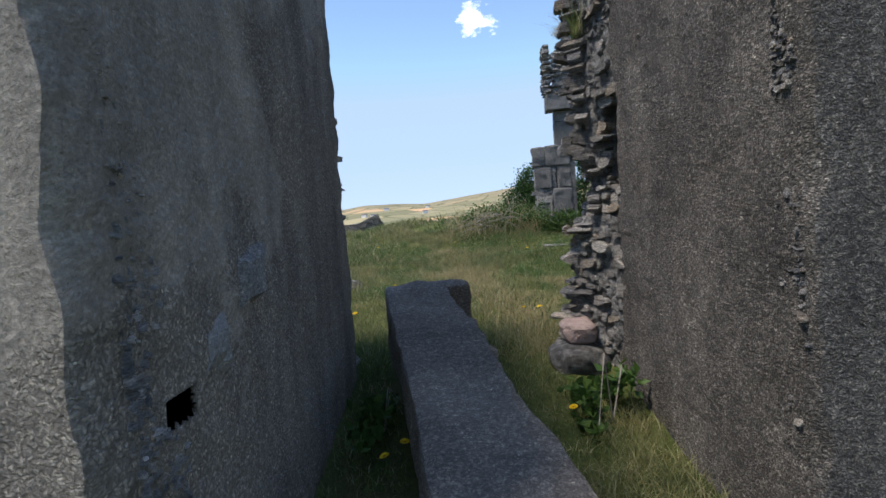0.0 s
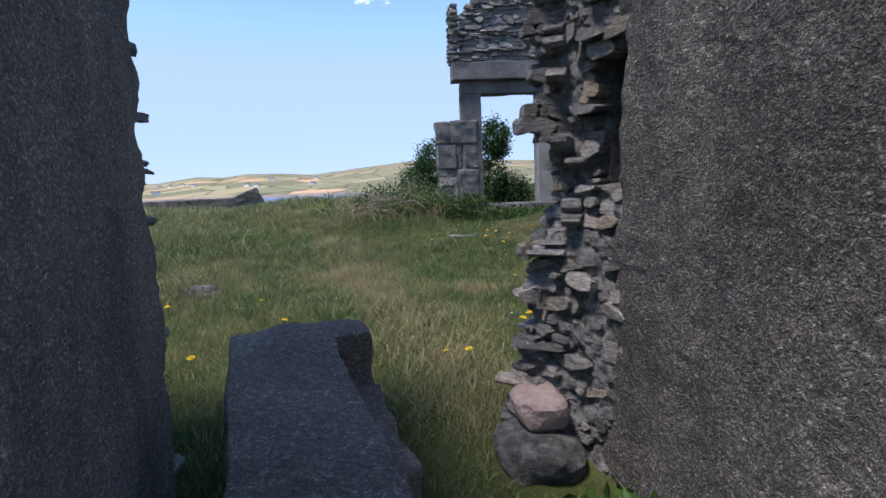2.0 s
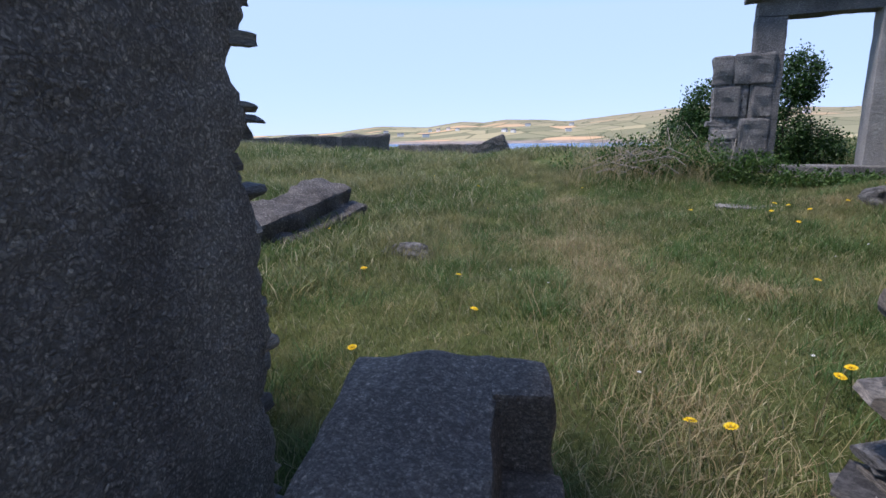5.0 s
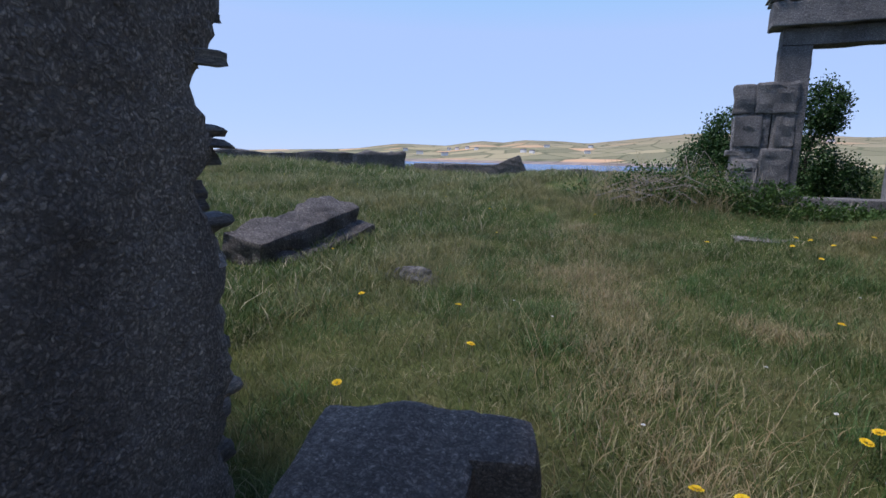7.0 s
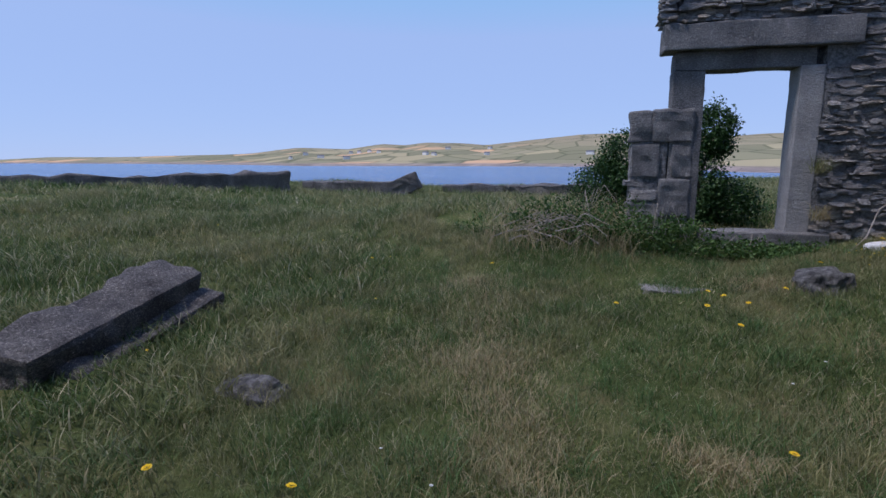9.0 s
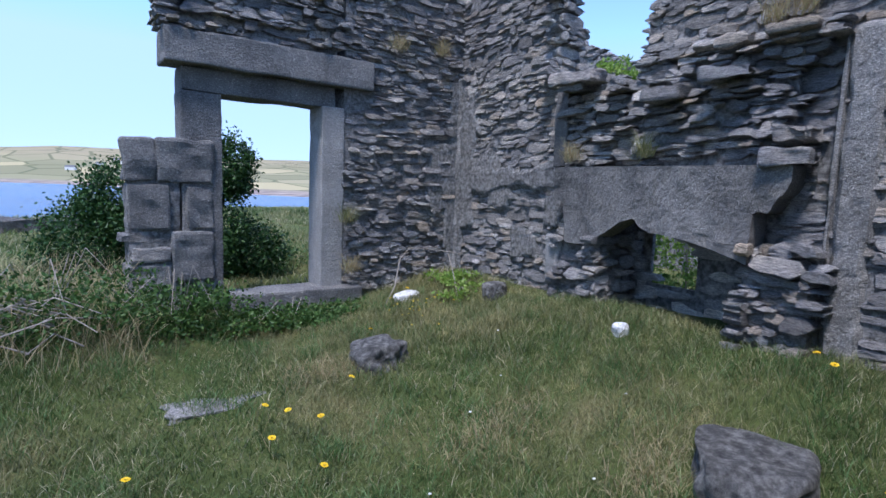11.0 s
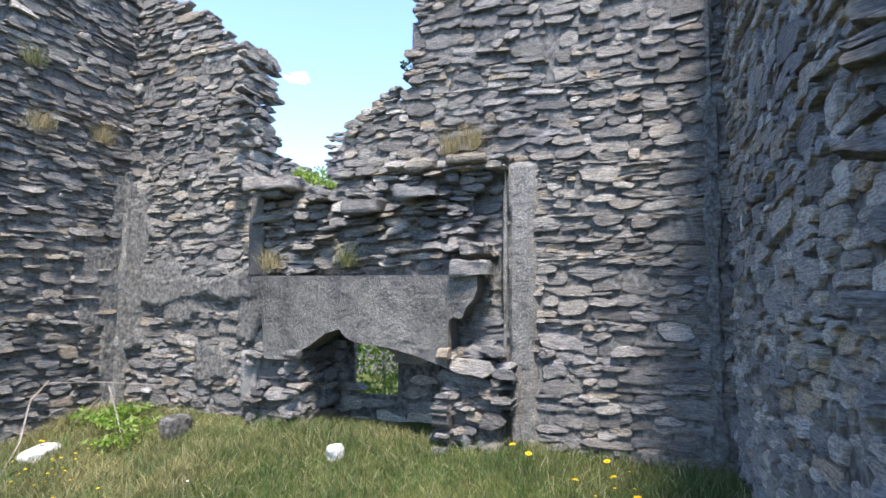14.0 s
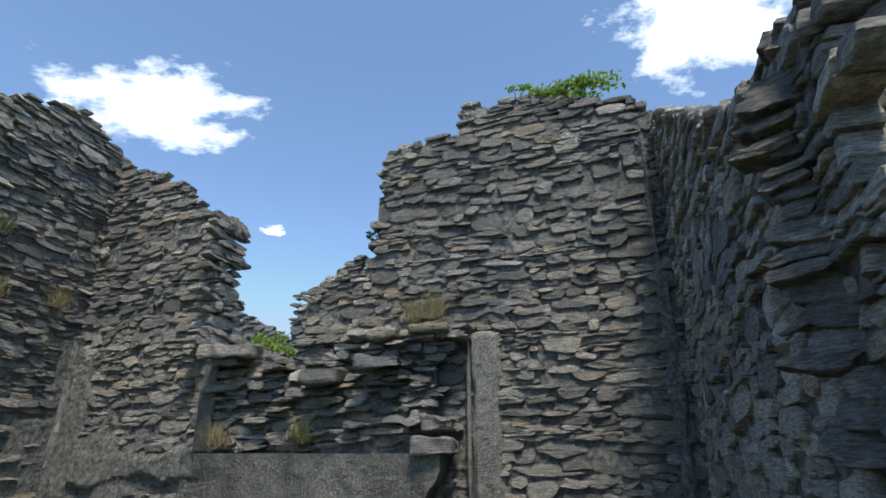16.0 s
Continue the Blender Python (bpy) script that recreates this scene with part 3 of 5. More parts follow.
def east_top(u):
    return float(np.interp(u, [-0.6, 0, 0.1, 1.1, 1.48, 1.58, 1.68, 1.95, 2.4, 2.5, 2.87, 3.12, 3.17, 3.25, 3.88, 3.94, 4.42, 5.55, 6.4],
                           [5.0, 5.05, 5.0, 4.53, 4.13, 3.5, 2.85, 2.72, 2.68, 3.2, 3.44, 3.6, 4.35, 4.55, 4.64, 4.95, 4.93, 4.65, 4.5]))


HEARTH = (2.3, 3.6, 0.0, 1.45)
wall_east = core("wall_east", 1.62, 6.3, 0.16, -0.4, east_top, (EX, 0, 0), (0, -1, 0), (-1, 0, 0), 0.5, MORTAR, [HEARTH])
wall_east_end = core("wall_east_end", -0.5, 1.62, 0.1, -0.4, east_top, (EX, 0, 0), (0, -1, 0), (-1, 0, 0), 0.3, MORTAR)
tagged(wall_east_end, "tall ruined end of the slate rubble wall", "wall", kind="structure")
tagged(wall_east, "ruined slate rubble wall with a broken fireplace", "wall", kind="structure")


def on_east(u, z):
    if z > min(east_top(u), east_top(u - 0.1), east_top(u + 0.1)) + 0.05 or z < 0.35:
        return False
    if 1.84 < u < 3.76 and z < 2.72:
        return False
    if 0.0 < u < 0.12 and 0.5 < z < 2.9:
        return False
    if 4.0 < u < 4.22 + 0.06 * noise.noise(Vector((0, 0, z * 4))) and 0.5 < z < 2.8:
        return False
    return u < 5.6


lay_stones(courses(0.02, 5.6, 0.4, 5.1, on_east, hs=(0.018, 0.07), ws=(0.07, 0.24), proud=(0.006, 0.02), loose=0.025, seed=3, big=0.7, bw=(0.13, 0.38), bh=(0.055, 0.15)), (EX, 0, 0), (0, -1, 0), (-1, 0, 0), wall_east, STONE,
           near=lambda u, z: math.hypot(u - 4.6, z - 1.7), seed=3)
# the broken end beside the gap
lay_stones(courses(0.0, 0.3, 2.7, 4.1, lambda u, z: True, ws=(0.08, 0.24), proud=(0.0, 0.06), seed=5), (EX, -1.57, 0), (1, 0, 0), (0, -1, 0), wall_east, STONE, seed=5)

# chimney breast above the mantel
breast = core("wall_breast", 1.84, 3.8, 0.12, 1.93, lambda u: 2.62 if u < 2.5 else 2.72, (2.735, 0, 0), (0, -1, 0), (-1, 0, 0), 0.073, MORTAR)
tagged(breast, "broken chimney breast of loose projecting slates", "wall", kind="structure")


def on_breast(u, z):
    return 1.86 < u < 4.0 and 1.95 < z < (2.66 if u < 2.6 else 2.85) and not (3.82 < u and 2.0 < z < 2.68)


lay_stones(courses(1.84, 4.0, 1.97, 2.85, on_breast, hs=(0.016, 0.055), ws=(0.08, 0.24), proud=(-0.015, 0.025), loose=0.11, seed=8, big=0.4, bw=(0.14, 0.3), bh=(0.06, 0.11)), (2.71, 0, 0), (0, -1, 0), (-1, 0, 0), breast, STONE, near=lambda u, z: 0, seed=8, tilt=5, deep=0.12)
# legs of the fireplace
for nm, a, b, sd in (("wall_hearth_north", 1.84, 2.34, 12), ("wall_hearth_south", 3.6, 4.04, 13)):
    leg = core(nm, a, b, 0.12, 0.2, lambda u: 1.3 if u < 3 else 1.26, (2.66, 0, 0), (0, -1, 0), (-1, 0, 0), 0.148, MORTAR)
    tagged(leg, "rough slate leg of the broken fireplace", "wall", kind="structure")
    lay_stones(courses(a, b + 0.02, 0.35, 1.32, lambda u, z, a=a, b=b: a - 0.02 < u < b + 0.04, proud=(0.0, 0.08), loose=0.06, seed=sd),
               (2.66, 0, 0), (0, -1, 0), (-1, 0, 0), leg, STONE, near=lambda u, z: 0, seed=sd, tilt=5, deep=0.1)
    # the sides that look into the hearth
    side_y, look_y = (-b, -1) if nm.endswith("north") else (-a, 1)
    lay_stones(courses(0, 0.7, 0.35, 1.35, lambda u, z: True, proud=(0.0, 0.07), seed=sd + 5), (2.66, side_y, 0), (1, 0, 0), (0, look_y, 0), leg, STONE, seed=sd + 5)
# back of the hearth with a hole broken through
hearth_back = core("wall_hearth_back", 1.9, 4.0, 0.1, 0.2, lambda u: 1.5, (3.3, 0, 0), (0, -1, 0), (-1, 0, 0), 0.05, MORTAR, [(2.46, 2.92, 0.86, 1.5)])
tagged(hearth_back, "rubble back of the fireplace with a hole through it", "wall", kind="structure")
lay_stones(courses(1.95, 4.0, 0.3, 1.5, lambda u, z: not (2.42 < u < 2.95 and z > 0.84), hs=(0.05, 0.13), ws=(0.16, 0.4), proud=(0.01, 0.06), seed=19), (3.3, 0, 0), (0, -1, 0), (-1, 0, 0), hearth_back, STONE_LIGHTENED, seed=19)

# concrete mantel with its broken arch
mantel = new("fireplace_mantel")
mantel.location = (2.6, -2.85, 1.3)
tagged(mantel, "cracked grey concrete fireplace mantel with a broken arch", "mantel")


def arch_foot(u):
    if u < 2.9:
        return float(np.interp(u, [1.98, 2.02, 2.27, 2.33, 2.42, 2.6, 2.72, 2.78, 2.9], [1.27, 1.23, 1.23, 1.28, 1.34, 1.46, 1.5, 1.44, 1.385]))
    return 1.395 - 0.15 * ((u - 2.9) / 0.75) ** 1.7


def arch_plate(u0, u1, x0, x1, top, foot, n, seed):
    bm = bmesh.new()
    cols = []
    for i in range(n + 1):
        u = u0 + (u1 - u0) * i / n
        f = foot(u)
        col = []
        for x in (x0, x1):
            for k in range(15):
                z = f + (top - f) * k / 14
                d = noise.noise(Vector((u * 9, z * 9, seed))) * 0.014 + noise.noise(Vector((u * 31, z * 31, seed))) * 0.006
                col.append(bm.verts.new((x + (d if x == x0 else 0) - 2.6, -(u + 0.006 * noise.noise(Vector((z * 20, u, seed)))) + 2.85, z - 1.3)))
        cols.append(col)
    for a, b in zip(cols, cols[1:]):
        for k in range(14):
            bm.faces.new((a[k], b[k], b[k + 1], a[k + 1]))
            bm.faces.new((a[15 + k + 1], b[15 + k + 1], b[15 + k], a[15 + k]))
        bm.faces.new((a[15], b[15], b[0], a[0]))
        bm.faces.new((a[14], b[14], b[29], a[29]))
    for c in (cols[0], cols[-1]):
        for k in range(14):
            bm.faces.new((c[k], c[k + 1], c[16 + k], c[15 + k]))
    bmesh.ops.recalc_face_normals(bm, faces=bm.faces)
    return bm


def beam_foot(u):
    if 1.98 < u < 2.9:
        return arch_foot(u)
    return float(np.interp(u, [1.83, 1.97, 1.98, 2.9, 3.66, 3.7, 3.76, 3.8, 3.84, 3.88], [1.64, 1.6, 1.42, 1.59, 1.59, 1.62, 1.6, 1.7, 1.73, 1.82]))


part("beam", arch_plate(1.83, 3.88, 2.575, 2.8, 1.93, beam_foot, 110, 3), MANTEL, mantel)
part("patch", arch_plate(2.905, 3.66, 2.562, 2.8, 1.6, arch_foot, 26, 4), make_render("lighter_cement_patch", (0.2, 0.19, 0.178), (0.3, 0.284, 0.264), 0.3, 0.5), mantel, "smoother lighter cement patch with dark streaks")

# cement strips that marked the plaster edges
for nm, (x, y), (sx, sy), z0, z1, lab in (("trim_strip", (2.785, -4.045), (0.06, 0.03), 0.5, 2.85, "upright cement strip beside the fireplace"),
                                          ("trim_corner", (2.78, -0.05), (0.1, 0.12), 0.5, 3.0, "cement strip in the corner of the walls")):
    ob = part(nm, block((sx, sy, z1 - z0), (x, y, (z0 + z1) / 2), 0.01 if sy < 0.1 else 0.03, 0.05, 5, 0.008), PEBBLE)
    tagged(ob, lab, "trim", kind="structure")


# old plaster and mortar smeared over the stones
OUT_E, ALONG_E = (-1, 0, 0), (0, -1, 0)
for u, z, w, h, sd in ((0.05, 1.55, 0.75, 0.75, 1.5), (0.5, 1.35, 0.9, 0.5, 2.5), (0.1, 2.3, 0.35, 0.6, 3.5), (4.05, 0.6, 0.26, 2.22, 4.5), (5.42, 0.7, 0.13, 2.1, 5.5), (5.43, 2.6, 0.12, 1.9, 6.5), (1.0, 0.9, 0.5, 0.4, 7.5), (1.45, 1.3, 0.35, 0.55, 8.5)):
    plaster("plaster", w, h, (EX - 0.012, -u, z), ALONG_E, OUT_E, sd, PEBBLE if sd == 4.5 else None, 0.035 if sd == 4.5 else 0.03, 0.3 if sd == 4.5 else 0.75, wall_east)
for u, z, w, h, sd in ((0.1, 1.62, 1.7, 0.42, 13.5), (0.0, 1.2, 0.42, 1.6, 14.5)):
    plaster("plaster", w, h, (EX - 0.02, -u, z), ALONG_E, OUT_E, sd, None, 0.036, 0.5, wall_east)
part("cheek", block((0.14, 0.14, 0.86), (2.76, -1.77, 2.37), 0.012, 0.06, 78, 0.012), MANTEL, wall_east, "smooth dark cement edge of the chimney breast")
plaster("limewash", 0.24, 0.5, (2.66, -1.66, 0.78), ALONG_E, OUT_E, 15.5, PALE_CONCRETE, 0.03, 0.5, wall_east, "lilac-white patch of old limewash")
plaster("plaster", 0.14, 2.3, (EX - 0.02, -0.02, 0.6), ALONG_E, OUT_E, 9.5, None, 0.05, 0.2, wall_east)
# large flat stones that stand out of the breast
for i, (u, z, w, h, d, x) in enumerate(((2.03, 2.73, 0.46, 0.1, 0.36, 2.66), (1.98, 2.64, 0.3, 0.05, 0.3, 2.68), (3.86, 2.13, 0.24, 0.12, 0.22, 2.64), (3.84, 1.98, 0.3, 0.11, 0.24, 2.65), (2.9, 2.5, 0.3, 0.1, 0.26, 2.66), (3.4, 2.58, 0.34, 0.09, 0.26, 2.65), (3.78, 2.82, 0.3, 0.045, 0.26, 2.7), (3.4, 2.8, 0.24, 0.06, 0.24, 2.69))):
    part("stone", block((d, w, h), (x, -u, z), 0.03, 0.035, 70 + i, 0.012), STONE, breast)

# ---- the window wall ----
def north_top(x):
    return float(np.interp(x, [-0.55, -0.5, -0.3, -0.05, 0.4, 0.9, 1.47, 1.9, 2.3, 2.81, 3.4], [3.0, 3.5, 3.85, 4.3, 4.3, 4.45, 4.98, 5.2, 5.3, 5.08, 5.0]))


WIN = (0.0, 0.99, 0.58, 2.72)
wall_north = core("wall_north", 1.24, EX - 0.01, 0.15, -0.4, north_top, (0, 0, 0), (1, 0, 0), (0, -1, 0), 0.55, MORTAR)
tagged(wall_north, "ruined slate rubble wall with an empty window", "wall", kind="structure")
over = core("wall_over_window", -0.46, 1.15, 0.15, 3.0, north_top, (0, 0, 0), (1, 0, 0), (0, -1, 0), 0.5, MORTAR)
tagged(over, "loose slates standing on the window lintel", "wall", kind="structure")
lay_stones(courses(1.26, EX, 0.2, 5.35, lambda u, z: u > 1.3 and z < north_top(u) + 0.04 and (u > 1.6 or z < 2.5 or z > 3.0) and not (u > 2.68 and 0.5 < z < 2.9), hs=(0.016, 0.06), ws=(0.07, 0.22), proud=(0.005, 0.024), loose=0.05, seed=21, big=0.5, bw=(0.16, 0.36), bh=(0.06, 0.12)),
           (0, 0, 0), (1, 0, 0), (0, -1, 0), wall_north, STONE, near=lambda u, z: math.hypot(u - 2, z - 1.6), seed=21)
lay_stones(courses(-0.5, 1.15, 3.02, 4.6, lambda u, z: z < north_top(u) + 0.03, proud=(0.0, 0.08), loose=0.05, seed=23),
           (0, 0, 0), (1, 0, 0), (0, -1, 0), over, STONE, near=lambda u, z: z, most=150, seed=23)
lay_stones(courses(0.0, 0.5, 3.02, 4.3, lambda u, z: z < 4.0, proud=(0.0, 0.07), seed=24), (-0.46, 0.5, 0), (0, -1, 0), (-1, 0, 0), over, STONE, seed=24)

# concrete window surround
window = new("window_1")
window.location = (0.5, 0.2, 0.6)
tagged(window, "empty window opening with weathered concrete posts and lintel", "window", kind="structure")


def local(bm, thing):
    bmesh.ops.translate(bm, vec=-thing.location, verts=bm.verts)
    return bm


part("lintel", local(block((2.06, 0.42, 0.3), (0.53, 0.13, 2.86), 0.012, 0.08, 6, 0.02), window), CONCRETE, window)
part("soffit_beam", local(block((1.5, 0.32, 0.22), (0.4, 0.2, 2.6), 0.008, 0.08, 7, 0.012), window), CONCRETE, window)
part("post", local(block((0.36, 0.32, 2.02), (-0.18, 0.19, 1.48), 0.008, 0.08, 8, 0.015), window), CONCRETE, window)
part("post", local(block((0.25, 0.36, 1.95), (1.115, 0.17, 1.52), 0.006, 0.08, 9, 0.012), window), PALE_CONCRETE, window, "paler smooth concrete post")
part("sill", local(block((1.36, 0.44, 0.19), (0.75, 0.06, 0.485), 0.012, 0.08, 10, 0.02), window), CONCRETE, window)

# the stump of pier beside the window, big blocks in crumbling joints
pier = new("wall_pier")
pier.location = (-0.58, 0.2, 0.3)
tagged(pier, "broken pier of large concrete blocks beside the window", "wall", kind="structure")
part("backing", local(block((0.42, 0.3, 1.74), (-0.585, 0.18, 1.15), 0.012, 0.08, 11), pier), MORTAR, pier)
for i, (x, z, w, h) in enumerate(((-0.7, 1.84, 0.25, 0.37), (-0.33, 1.84, 0.46, 0.38), (-0.63, 1.42, 0.32, 0.4), (-0.66, 1.14, 0.42, 0.09), (-0.2, 1.42, 0.24, 0.4), (-0.27, 0.96, 0.36, 0.46), (-0.62, 0.99, 0.32, 0.13), (-0.64, 0.72, 0.36, 0.34))):
    part("block", local(block((w, 0.32, h), (x, 0.16, z), 0.022, 0.06, 12 + i, 0.02), pier), STONE if i in (3, 6) else CONCRETE, pier)

plaster("plaster", 0.45, 0.9, (2.3, -0.012, 1.4), (1, 0, 0), (0, -1, 0), 11.5, None, 0.03, 0.4, wall_north)
plaster("plaster", 0.2, 2.4, (2.6, -0.012, 0.6), (1, 0, 0), (0, -1, 0), 12.5, None, 0.035, 0.3, wall_north)

# ---- the south wall of the room and the passage through it ----
SY = -5.6


def south_top(x):
    return float(np.interp(x, [-0.8, -0.3, 0.0, 0.29, 0.69, 1.3, 2.2, 2.81, 3.3], [2.85, 2.88, 2.92, 2.97, 3.08, 3.45, 4.1, 4.45, 4.5]))


wall_south = core("wall_south", 0.06, EX + 0.4, 0.15, -0.5, south_top, (0, SY, 0), (1, 0, 0), (0, 1, 0), 1.0, MORTAR)
tagged(wall_south, "slate rubble wall in deep shade, stone colour lightened", "wall", kind="structure")
# lightened slate makes up in colour for weak fill light here
lay_stones(courses(0.0, EX - 0.05, 0.2, 4.7, lambda u, z: z < south_top(u) + 0.03, hs=(0.016, 0.06), ws=(0.06, 0.2), proud=(0.006, 0.02), loose=0.03, seed=31, big=0.6, bw=(0.12, 0.34), bh=(0.06, 0.15)), (0, SY, 0), (1, 0, 0), (0, 1, 0), wall_south, STONE_LIGHTENED,
           near=lambda u, z: math.hypot(u - 1.6, z - 2.2), seed=31)
RETURN = (0.498, 0.867, 0)
wall_return = core("wall_return", 0.22, 1.84, 0.15, -0.5, lambda u: 2.95, (-0.76, -7.18, 0), RETURN, (-0.867, 0.498, 0), 0.5, MORTAR)
tagged(wall_return, "broken rubble return of the thick wall", "wall", kind="structure")


def waist(z):
    """How far the torn wall end leans out over the grass at each height."""
    return float(np.interp(z, [-0.4, 0.05, 0.2, 0.45, 0.68, 0.78, 0.95, 1.1, 1.5, 2.2, 3.2], [0.12, 0.12, 0.1, 0.07, 0.06, -0.02, -0.1, -0.04, 0.0, 0.03, 0.03]))


rows = courses(0.0, 1.85, -0.4, 3.0, lambda u, z: True, hs=(0.02, 0.06), ws=(0.07, 0.22), proud=(0.0, 0.035), seed=33, big=0.4, bw=(0.12, 0.28), bh=(0.05, 0.11))
rows = [(u, z, w, h, d + waist(z) * math.exp(-u / 0.3), lean) for u, z, w, h, d, lean in rows]
lay_stones(rows, (-0.76, -7.18, 0), RETURN, (-0.867, 0.498, 0), wall_return, STONE, near=lambda u, z: abs(z - 1.3) + u, seed=33)


def west_face(y):
    return -2.07 - 0.16 * (y + 9.1)


def east_face(y):
    return -0.648 - 0.14 * (y + 7.68)


def cement_block(name, face_x, bx, y0, y1, z0, z1, mat, label, seed, face, bulge=0.0, socket=None, flare=None):
    """A rendered mass of wall whose passage face is finely uneven and whose corner edges are chipped."""
    bm = bmesh.new()
    ny, nz = 110, 170
    grid = []
    for j in range(nz + 1):
        row = []
        for i in range(ny + 1):
            y, z = y0 + (y1 - y0) * i / ny, z0 + (z1 - z0) * j / nz
            q = Vector((y * 1.2, z * 1.2, seed))
            d = 0.02 * noise.noise(q) + 0.008 * noise.noise(q * 4) + 0.005 * noise.noise(q * 12) + 0.004 * noise.noise(q * 26)
            end = min(y - y0, y1 - y)
            d -= 0.06 * math.exp(-end / 0.035) * (0.6 + 0.7 * noise.noise(Vector((z * 5, seed, 0))))
            near = max(0.0, 1 - (y1 - y) / 0.3)
            yy = y + near * (0.06 * noise.noise(Vector((z * 2.6, seed, 2))) + 0.035 * noise.noise(Vector((z * 9, seed, 4))) + 0.025 * noise.noise(Vector((z * 24, seed, 4))) + 0.015 * noise.noise(Vector((z * 55, seed, 6))))
            yy += near * bulge * (math.exp(-((z - 1.4) / 0.1) ** 2) - 0.6 * math.exp(-((z - 1.2) / 0.08) ** 2) - 0.9 * math.exp(-((z - 0.96) / 0.07) ** 2) + 0.6 * math.exp(-((z - 0.82) / 0.08) ** 2))
            if flare:
                yy += near * float(np.interp(z, *flare))
            row.append(bm.verts.new((face_x(yy) + face * d, yy, z)))
        grid.append(row)
    for a, b in zip(grid, grid[1:]):
        for i in range(ny):
            if socket and socket[0] < a[i].co.y < socket[1] and socket[2] < a[i].co.z < socket[3]:
                cell = (a[i], a[i + 1], b[i + 1], b[i])
                deep = [bm.verts.new(v.co - Vector((face * 0.12, 0, 0))) for v in cell]
                bm.faces.new(deep)
                for k in range(4):
                    bm.faces.new((cell[k], cell[(k + 1) % 4], deep[(k + 1) % 4], deep[k]))
            else:
                bm.faces.new((a[i], a[i + 1], b[i + 1], b[i]))
    back = [[bm.verts.new((bx, y, z)) for y in (y0, y1)] for z in (z0, z1)]
    bm.faces.new((back[0][0], back[0][1], back[1][1], back[1][0]))
    torn_cols = [[row[ny] for row in grid]]
    for k in range(1, 15):
        col = []
        for row in grid:
            v = row[ny].co
            q = Vector((k * 0.05, v.z, seed))
            y = y1 + (v.y - y1) * math.exp(-k / 5) + 0.06 * noise.noise(q * 4) + 0.035 * noise.noise(q * 11) + 0.02 * noise.noise(q * 25)
            col.append(bm.verts.new((v.x - face * 0.05 * k, y - 0.012 * min(k, 4), v.z)))
        for j in range(nz):
            bm.faces.new((torn_cols[-1][j], torn_cols[-1][j + 1], col[j + 1], col[j]))
        torn_cols.append(col)
    for edge, c in (([row[0] for row in grid], 0), (torn_cols[-1], 1)):
        for j in range(nz):
            bm.faces.new((edge[j], edge[j + 1], back[0][c]))
        bm.faces.new((edge[nz], back[1][c], back[0][c]))
    for j, row in ((nz, back[1]), (0, back[0])):
        bm.faces.new([*grid[j], *[col[j] for col in torn_cols[1:]], row[1], row[0]])
    bmesh.ops.recalc_face_normals(bm, faces=bm.faces)
    ob = part(name, bm, mat)
    return tagged(ob, label, "wall", kind="structure")


wall_west = cement_block("wall_passage_west", west_face, -6.0, -10.03, -7.33, -0.6, 3.1, SMOOTH, "thick wall end with stained grey cement render", 2, 1, 0.075, (-9.83, -9.71, 0.465, 0.52))
wall_east_passage = cement_block("wall_passage_east", east_face, 3.4, -9.14, -7.62, -0.6, 3.6, RENDER, "thick wall end with dark pebbly cement render", 5, -1, flare=((0.0, 0.3, 0.55, 1.0, 1.3), (0.26, 0.22, 0.16, 0.1, 0.07)))
TORN, TORN_OUT = (-0.465, 0.885, 0), (-0.885, -0.465, 0)
wall_core = core("wall_passage_core", -0.1, 0.3, 0.1, -0.5, lambda u: 3.0, (-0.5, -7.63, 0), TORN, TORN_OUT, 0.6, MORTAR, [(-0.1, 0.25, 0.96, 1.44)])
tagged(wall_core, "torn rubble end of the thick wall", "wall", kind="structure")


def torn(u, z):
    return not (-0.02 < u < 0.25 and 0.97 < z < 1.42)


rows = courses(0.0, 0.48, -0.3, 3.0, torn, hs=(0.018, 0.05), ws=(0.05, 0.14), proud=(-0.01, 0.016), loose=0.045, seed=41, big=0.3, bw=(0.12, 0.2), bh=(0.05, 0.09))
rows = [(u, z, w, h, d + waist(z) * (max(u, 0) / 0.46) ** 2.2, lean * 3) for u, z, w, h, d, lean in rows]
lay_stones(rows, (-0.57, -7.62, 0), TORN, TORN_OUT, wall_core, STONE, near=lambda u, z: abs(z - 0.8), seed=41, tilt=6, deep=0.09)


def torn_mortar(i, j):
    """Lumpy old mortar round the torn stones, drawn back into the putlog hole."""
    z = -0.35 + 3.3 * j / 220
    d = 0.004 + 0.022 * noise.noise(Vector((i * 0.11, j * 0.13, 1))) + 0.018 * noise.noise(Vector((i * 0.35, j * 0.4, 3))) + 0.007 * noise.noise(Vector((i * 1.1, j * 1.2, 5)))
    d += waist(z) * (max(0.0, -0.04 + 0.5 * i / 40) / 0.46) ** 2.2 - 0.3 * float(ss(0.95, 1.0, z) * ss(1.44, 1.39, z) * ss(25, 20, i))
    return Vector((-0.59, -7.62, z)) + Vector(TORN) * (-0.04 + 0.5 * i / 40) + Vector(TORN_OUT) * d


